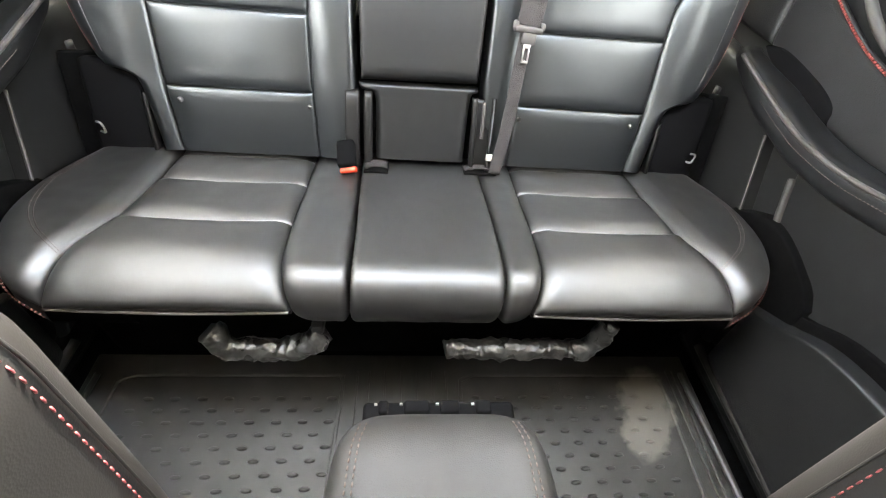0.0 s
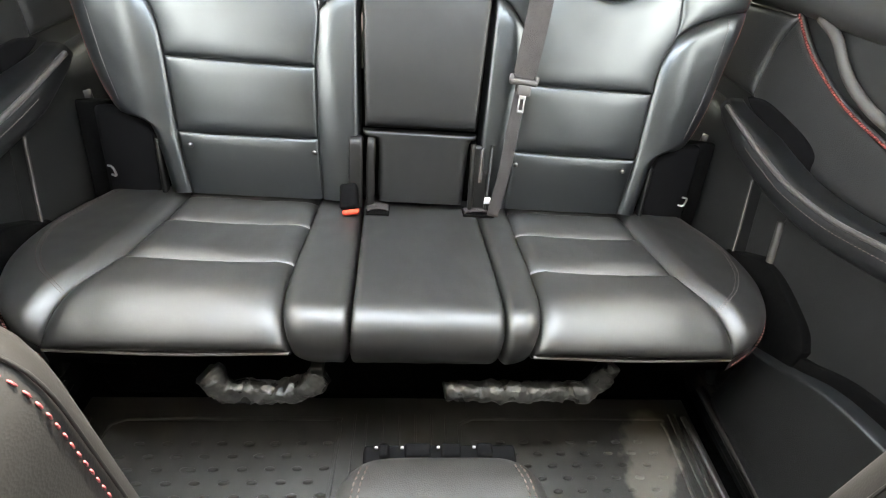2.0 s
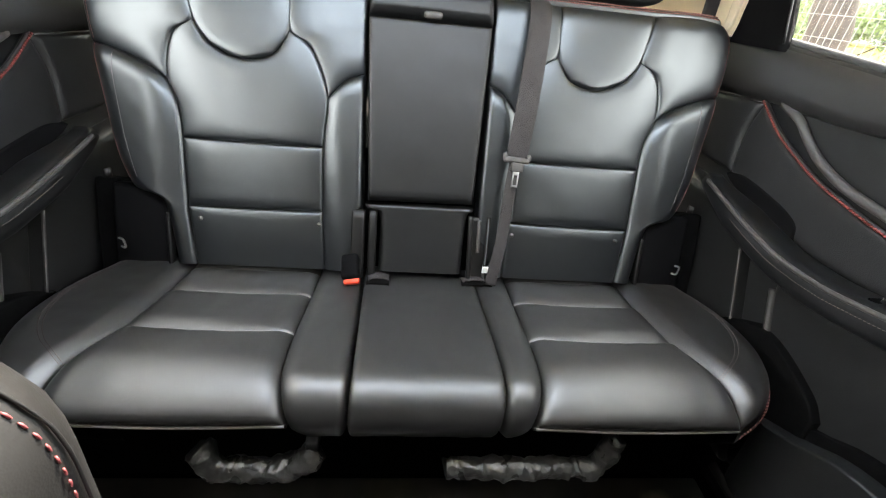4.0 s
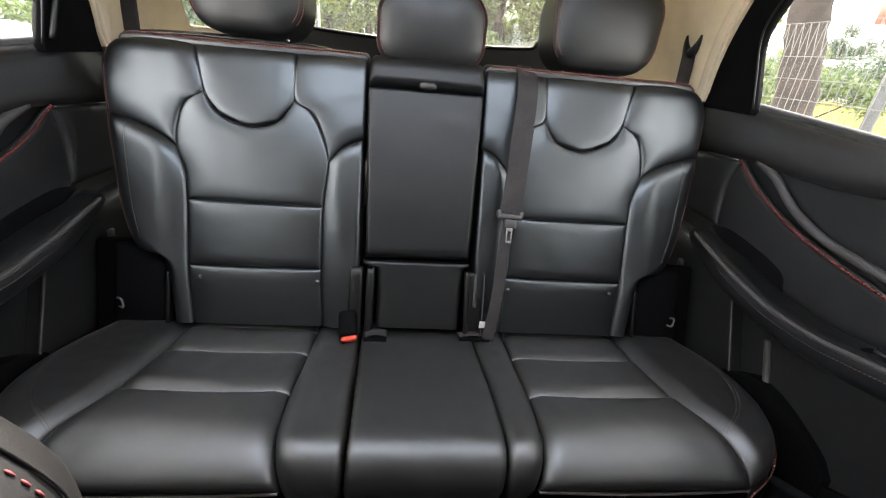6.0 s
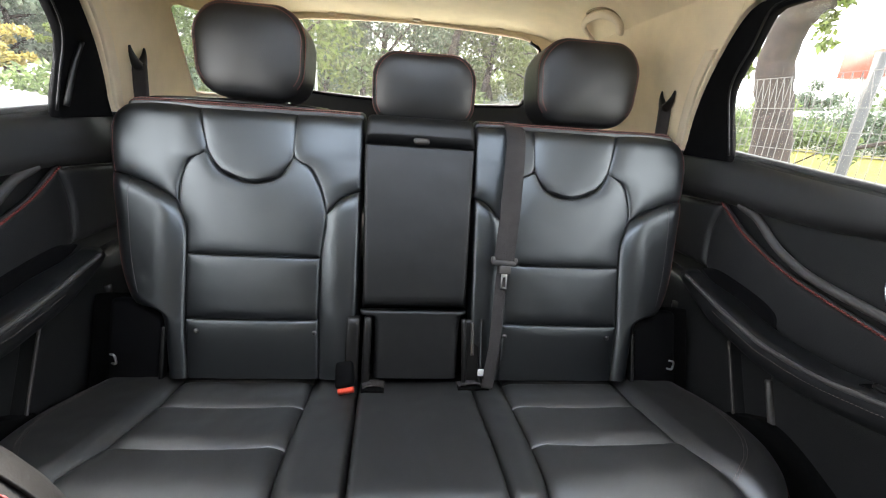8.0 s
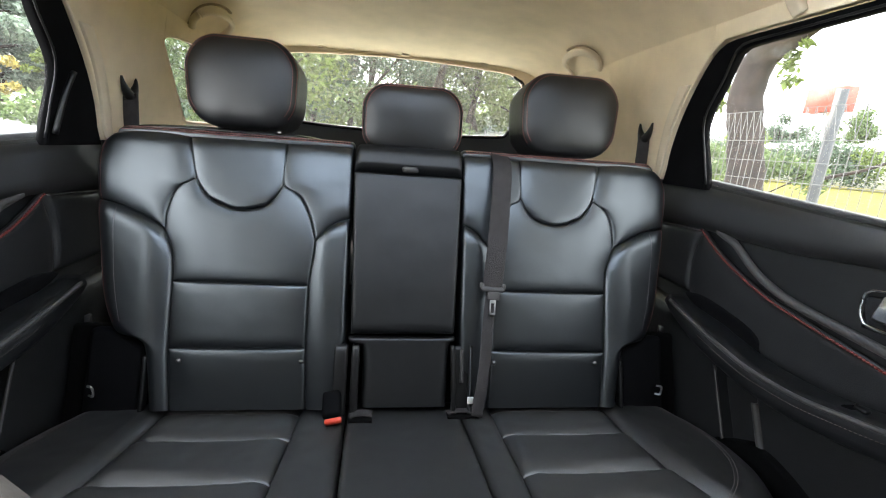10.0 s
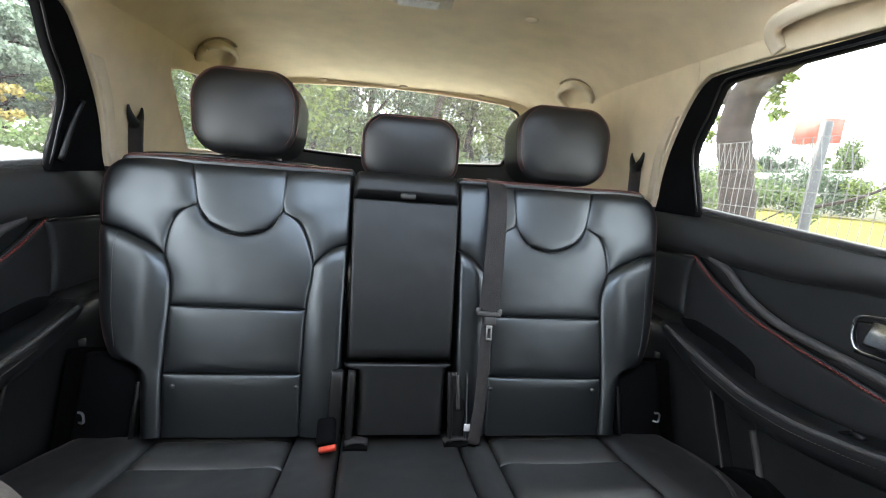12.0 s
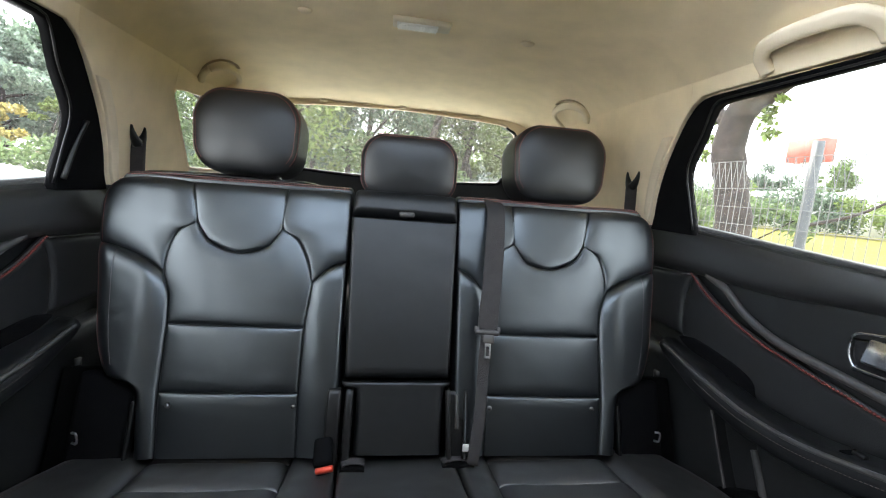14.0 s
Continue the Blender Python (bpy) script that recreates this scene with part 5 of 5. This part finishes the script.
gx = [-900, -14, -13, -4, 900]
gv = [[bm.verts.new((x, y, gz(x) - 0.02)) for y in (-900, 0, 900)] for x in gx]
for i in range(4):
    for j in range(2):
        bm.faces.new((gv[i][j], gv[i + 1][j], gv[i + 1][j + 1], gv[i][j + 1]))
structure("ground", bm, GRASSG, "bright yellow-green lawn reaching to the trees", "lawn")
def strip(xs, lift, y0=-90, y1=170):
    b = bmesh.new()
    rows = [[b.verts.new((x, y, gz(x) + h)) for y in (y0, y1)] for x, h in [(xs[0], -0.1)] + [(x, lift) for x in xs] + [(xs[-1], -0.1)]]
    for p, q in zip(rows, rows[1:]):
        b.faces.new((p[0], q[0], q[1], p[1]))
    return b


structure("verge", strip((-40, -14, -13, -12.55), 0.03), LEAFLITTER, "verge strewn with dry fallen leaves across the road", "verge")
structure("road", merge(strip((-12.5, -4), 0.0, -90, 26), strip((-4, 1.9), 0.0, -90, 8)), ROAD, "pale concrete road beside the parked car", "road")
structure("kerb", boxm((1.98, -41, GZ + 0.02), (0.16, 98, 0.16), 0.02), ROAD, "pale concrete kerb along the lawn", "kerb")

fence = thing("wire_fence", "galvanised wire mesh fence with steel posts", "fence")
FX = 2.45
for y in (-5.6, -3.2, -0.9, 1.43, 3.75, 6.05, 8.35, 10.65, 12.95):
    part("post", sweep([(FX, y, GZ), (FX, y, GZ + 0.9), (FX, y, GZ + 1.83)], circle(0.03, 12), 4), GALV, fence)
bm = bmesh.new()


def wire(a, b, r=0.0016):
    d = Vector(b) - Vector(a)
    m = Matrix.Translation((Vector(a) + Vector(b)) / 2) @ d.to_track_quat("Z", "Y").to_matrix().to_4x4()
    s = Vector((r, r, d.length / 2))
    vs = [m @ Vector((x * s.x, y * s.y, z * s.z)) for z in (-1, 1) for x, y in ((-1, -1), (1, -1), (1, 1), (-1, 1))]
    WV.extend(vs)
    k = len(WV) - 8
    for q in ((0, 1, 5, 4), (1, 2, 6, 5), (2, 3, 7, 6), (3, 0, 4, 7)):
        WF.append([k + i for i in q])


WV, WF = [], []
for i in range(330):
    y = -6.0 + 0.055 * i
    wob = 0.006 * math.sin(i * 1.7)
    wire((FX - 0.035, y, GZ + 0.05), (FX - 0.035 + wob, y, GZ + 1.55))
    wire((FX - 0.035, y, GZ + 1.55), (FX - 0.05, y + 0.0275, GZ + 1.74))
    wire((FX - 0.05, y + 0.0275, GZ + 1.74), (FX - 0.035, y + 0.055, GZ + 1.55))
for z in (0.1, 0.25, 0.6, 0.95, 1.30, 1.42, 1.55, 1.74):
    wire((FX - 0.038, -6.0, GZ + z), (FX - 0.038, 12.1, GZ + z), 0.0019)
me = bpy.data.meshes.new("wire_mesh")
me.from_pydata(WV, [], WF)
me.materials.append(WIREZ)
wm = new("wire_mesh", me)
wm.parent = fence
tagged(wm, "woven galvanised wires", "", "", "stuff")


def leaf_cloud(centres, count, size, rng):
    V, F = [], []
    per = count // len(centres)
    for c, r in centres:
        for _ in range(per):
            d = rng.normal(size=3)
            d /= np.linalg.norm(d)
            p = np.array(c) + d * r * rng.uniform(0.35, 1.05) * np.array([1, 1, 0.75])
            a = rng.normal(size=3)
            a /= np.linalg.norm(a)
            b = np.cross(a, rng.normal(size=3))
            b /= np.linalg.norm(b)
            s = size * rng.uniform(0.6, 1.3)
            k = len(V)
            V += [p - a * s, p + b * s * 0.45, p + a * s, p - b * s * 0.45]
            F.append((k, k + 1, k + 2, k + 3))
    me = bpy.data.meshes.new("crown")
    me.from_pydata([tuple(v) for v in V], [], F)
    return me


def tree(name, base, height, spread, trunk_r, leaf, count, size, label, seed, lean=(0, 0), crown_from=0.45, clumps=26, limbs=7):
    rng = np.random.default_rng(seed)
    b = thing(name, label, "tree", "trees round the car")
    x, y, z = base
    top = np.array([x + lean[0], y + lean[1], z + height])
    pts = [np.array(base) + (top - np.array(base)) * t + np.array([rng.normal(0, trunk_r * 0.7), rng.normal(0, trunk_r * 0.7), 0]) * (0 < t) for t in (0, 0.25, 0.5, 0.75, 1)]
    bms = [sweep(pts, circle(trunk_r, 10), 20, up=(0.3, 1, 0.1), taper=lambda t: 1.15 - 0.85 * t)]
    centres = []
    for i in range(limbs):
        t = rng.uniform(crown_from * 0.7, 0.9)
        p = np.array(base) + (top - np.array(base)) * min(t, 0.95)
        a = 2 * math.pi * (i + rng.uniform(0, 0.7)) / limbs
        e = p + np.array([math.cos(a) * spread * rng.uniform(0.6, 1), math.sin(a) * spread * rng.uniform(0.6, 1), height * rng.uniform(0.05, 0.3)])
        bms.append(sweep([p, (p + e) / 2 + np.array([0, 0, height * 0.04]), e], circle(trunk_r * 0.4, 6), 10, up=(0.2, 0.3, 1), taper=lambda t: 1.1 - 0.95 * t))
        for k in range(clumps // limbs):
            u = rng.uniform(0.45, 1.1)
            centres.append((p + (e - p) * u + rng.normal(0, spread * 0.16, 3), spread * rng.uniform(0.16, 0.34)))
    centres += [(top + rng.normal(0, spread * 0.25, 3), spread * 0.3) for _ in range(4)]
    part("trunk", merge(*bms), BARK, b)
    me = leaf_cloud(centres, count, size, rng)
    me.materials.append(leaf)
    o = new("crown", me)
    o.parent = b
    return b


def bush(name, base, r, h, leaf, count, size, label, seed):
    rng = np.random.default_rng(seed)
    b = thing(name, label, "bush", "bushes round the lawn")
    x, y, z = base
    cs = [(np.array([x + rng.uniform(-r, r), y + rng.uniform(-r, r), z + h * rng.uniform(0.2, 0.85)]), r * rng.uniform(0.3, 0.5)) for _ in range(14)]
    part("stems", merge(*[sweep([(x, y, z), ((x + c[0][0]) / 2, (y + c[0][1]) / 2, z + h * 0.3), tuple(c[0])], circle(0.03, 5), 6, up=(0.2, 0.3, 1)) for c in cs[:6]]), BARK, b)
    me = leaf_cloud(cs, count, size, rng)
    me.materials.append(leaf)
    o = new("leaves", me)
    o.parent = b
    return b


# tree behind the fence, seen through the side window
near_tree = thing("tree", "leaning brown-barked tree behind the wire fence", "tree", "trees round the car")
bmk = sweep([(3.52, 2.95, GZ - 0.1), (3.50, 3.02, 0.2), (3.50, 3.09, 0.70), (3.50, 3.18, 1.08), (3.50, 3.31, 1.45), (3.50, 3.33, 1.68), (3.50, 3.24, 1.95), (3.50, 3.02, 2.12), (3.60, 2.55, 2.45), (3.8, 1.9, 3.2), (4.1, 1.3, 4.4)], circle(0.142, 18), 90, up=(1, 0, 0), taper=lambda t: 1.25 - 0.55 * t if t < 0.25 else 1.11 - 0.35 * (t - 0.25))
for v in bmk.verts:
    v.co += noise.noise_vector(v.co * 7) * 0.022 + noise.noise_vector(v.co * 22) * 0.009
part("trunk", bmk, BARK, near_tree)
part("limb", sweep([(3.5, 3.30, 1.75), (3.5, 3.62, 2.1), (3.6, 4.0, 2.9)], circle(0.07, 10), 16, up=(1, 0.2, 0), taper=lambda t: 1 - 0.5 * t), BARK, near_tree)
nrng = np.random.default_rng(8)
for cs, nl in (([((3.55, 2.98, 1.82), 0.10), ((3.55, 2.92, 1.70), 0.09), ((3.55, 2.95, 1.92), 0.07), ((3.5, 2.80, 2.0), 0.05)], 160), ([((3.5, 3.66, 1.75), 0.10), ((3.5, 3.72, 1.55), 0.10), ((3.5, 3.60, 1.95), 0.10)], 150), ([((3.9, 1.8, 4.2), 0.9), ((4.2, 3.2, 4.4), 1.0), ((3.7, 4.2, 3.6), 0.7)], 1500)):
    me = leaf_cloud([(np.array(c), r) for c, r in cs], nl, 0.04 if nl < 1000 else 0.07, nrng)
    me.materials.append(LEAFL)
    new("crown", me).parent = near_tree
part("twig", sweep([(3.9, 2.75, 0.85), (4.3, 2.5, 1.05), (4.8, 2.2, 1.55)], circle(0.02, 6), 12, up=(0.3, 0.2, 1), taper=lambda t: 1 - 0.8 * t), BARK, near_tree)
rng = random.Random(4)
for i in range(9):
    bush("bush", (46 + rng.uniform(-4, 6), 6.0 + 7.0 * i, GZ), 4.2, rng.uniform(4.0, 7.0), (LEAF, LEAFL, LEAFD)[i % 3], 5000, 0.22, "green bush at the far edge of the lawn", 20 + i)
for i in range(6):
    tree("tree", (66 + rng.uniform(-4, 8), 14 + 11 * i, GZ), rng.uniform(8, 10), 4.5, 0.2, (LEAF, LEAFD)[i % 2], 6000, 0.26, "leafy green tree beyond the lawn", 40 + i)
# trees seen through the rear window
for i, (x, y, h) in enumerate(((-6.5, 17, 8), (-3.6, 13, 7.5), (-1.2, 19, 9), (1.2, 15, 8), (3.8, 20, 9), (6.2, 14, 8), (9.0, 19, 8), (0.2, 26, 9), (-5, 27, 9), (5, 28, 9), (-8.5, 22, 8), (-2.2, 24, 8), (2.6, 23, 8), (7.8, 25, 9), (11.5, 24, 8), (-10.5, 28, 9))):
    tree("tree", (x, y, GZ), h, 3.4, 0.17, (LEAF, LEAFL, LEAFD)[i % 3], 8000, 0.12, "tall green tree with dark branches behind the car", 60 + i, (rng.uniform(-1, 1), 0), 0.36, 40, 10)
for i in range(14):
    bush("bush", (-12 + 2.0 * i, 15.5 + rng.uniform(-1.5, 1.5), GZ), 1.5, rng.uniform(1.7, 2.6), (LEAFL, LEAF, LEAFD)[i % 3], 2600, 0.10, "pale green shrub below the trees", 180 + i)
for i in range(8):
    bush("bush", (-10 + 3.2 * i, 24 + rng.uniform(-2, 2), GZ), 1.8, 2.0, (LEAF, LEAFL)[i % 2], 3000, 0.1, "green bush below the trees", 90 + i)
for i in range(9):
    bush("bush", (-20 + 5.0 * i, 34 + rng.uniform(-2, 2), GZ), 3.4, rng.uniform(4.0, 5.5), (LEAFL, LEAF, LEAFL)[i % 3], 4200, 0.24, "tall pale green shrub behind the trees", 210 + i)
# trees across the road
for i in range(8):
    tx = -16.5 + rng.uniform(-2, 1.0)
    tree("tree", (tx, 8.5 + 2.9 * i, gz(tx)), rng.uniform(4.2, 6.2), 2.4, 0.18, LEAFB if i % 3 else LEAFD, 12000, 0.15, "dense blue-green tree across the road", 110 + i, (0, 0), 0.12, 44, 11)
tree("tree", (-13.0, 15.4, gz(-13)), 1.25, 0.75, 0.04, LEAFY, 2200, 0.10, "small tree with yellow leaves by the road", 140, (0.1, -0.2), 0.35, 24, 7)
tree("tree", (-13.3, 18.2, gz(-13)), 2.3, 0.7, 0.05, LEAFL, 1200, 0.10, "young light green tree by the road", 141, (0.2, 0.5), 0.7, 20, 7)

bd = thing("building", "distant low building with a red upper wall", "building")
part("wall", boxm((60, 54, GZ + 2.6), (6, 26, 5.2), 0), WHITEP, bd)
part("upper_wall", boxm((60, 54.2, GZ + 11.2), (2.0, 5.4, 3.2), 0), REDROOF, bd, "pale red upper wall")
part("tower", boxm((60, 54.2, GZ + 7.4), (1.2, 1.2, 4.4), 0), WHITEP, bd)
for i in range(8):
    part("window", boxm((56.98, 44 + 2.9 * i, GZ + 3.6), (0.08, 1.6, 1.6), 0), GLOSSY, bd)
lp = thing("street_lamp", "slim pale street lamp post behind the car", "street lamp")
part("pole", sweep([(-3.2, 16, GZ), (-3.2, 16, GZ + 3), (-3.2, 16, GZ + 5.5)], circle(0.05, 10), 4), WHITEP, lp)
part("lamp_head", boxm((-3.0, 16, GZ + 5.5), (0.5, 0.12, 0.08), 0.02), WHITEP, lp)
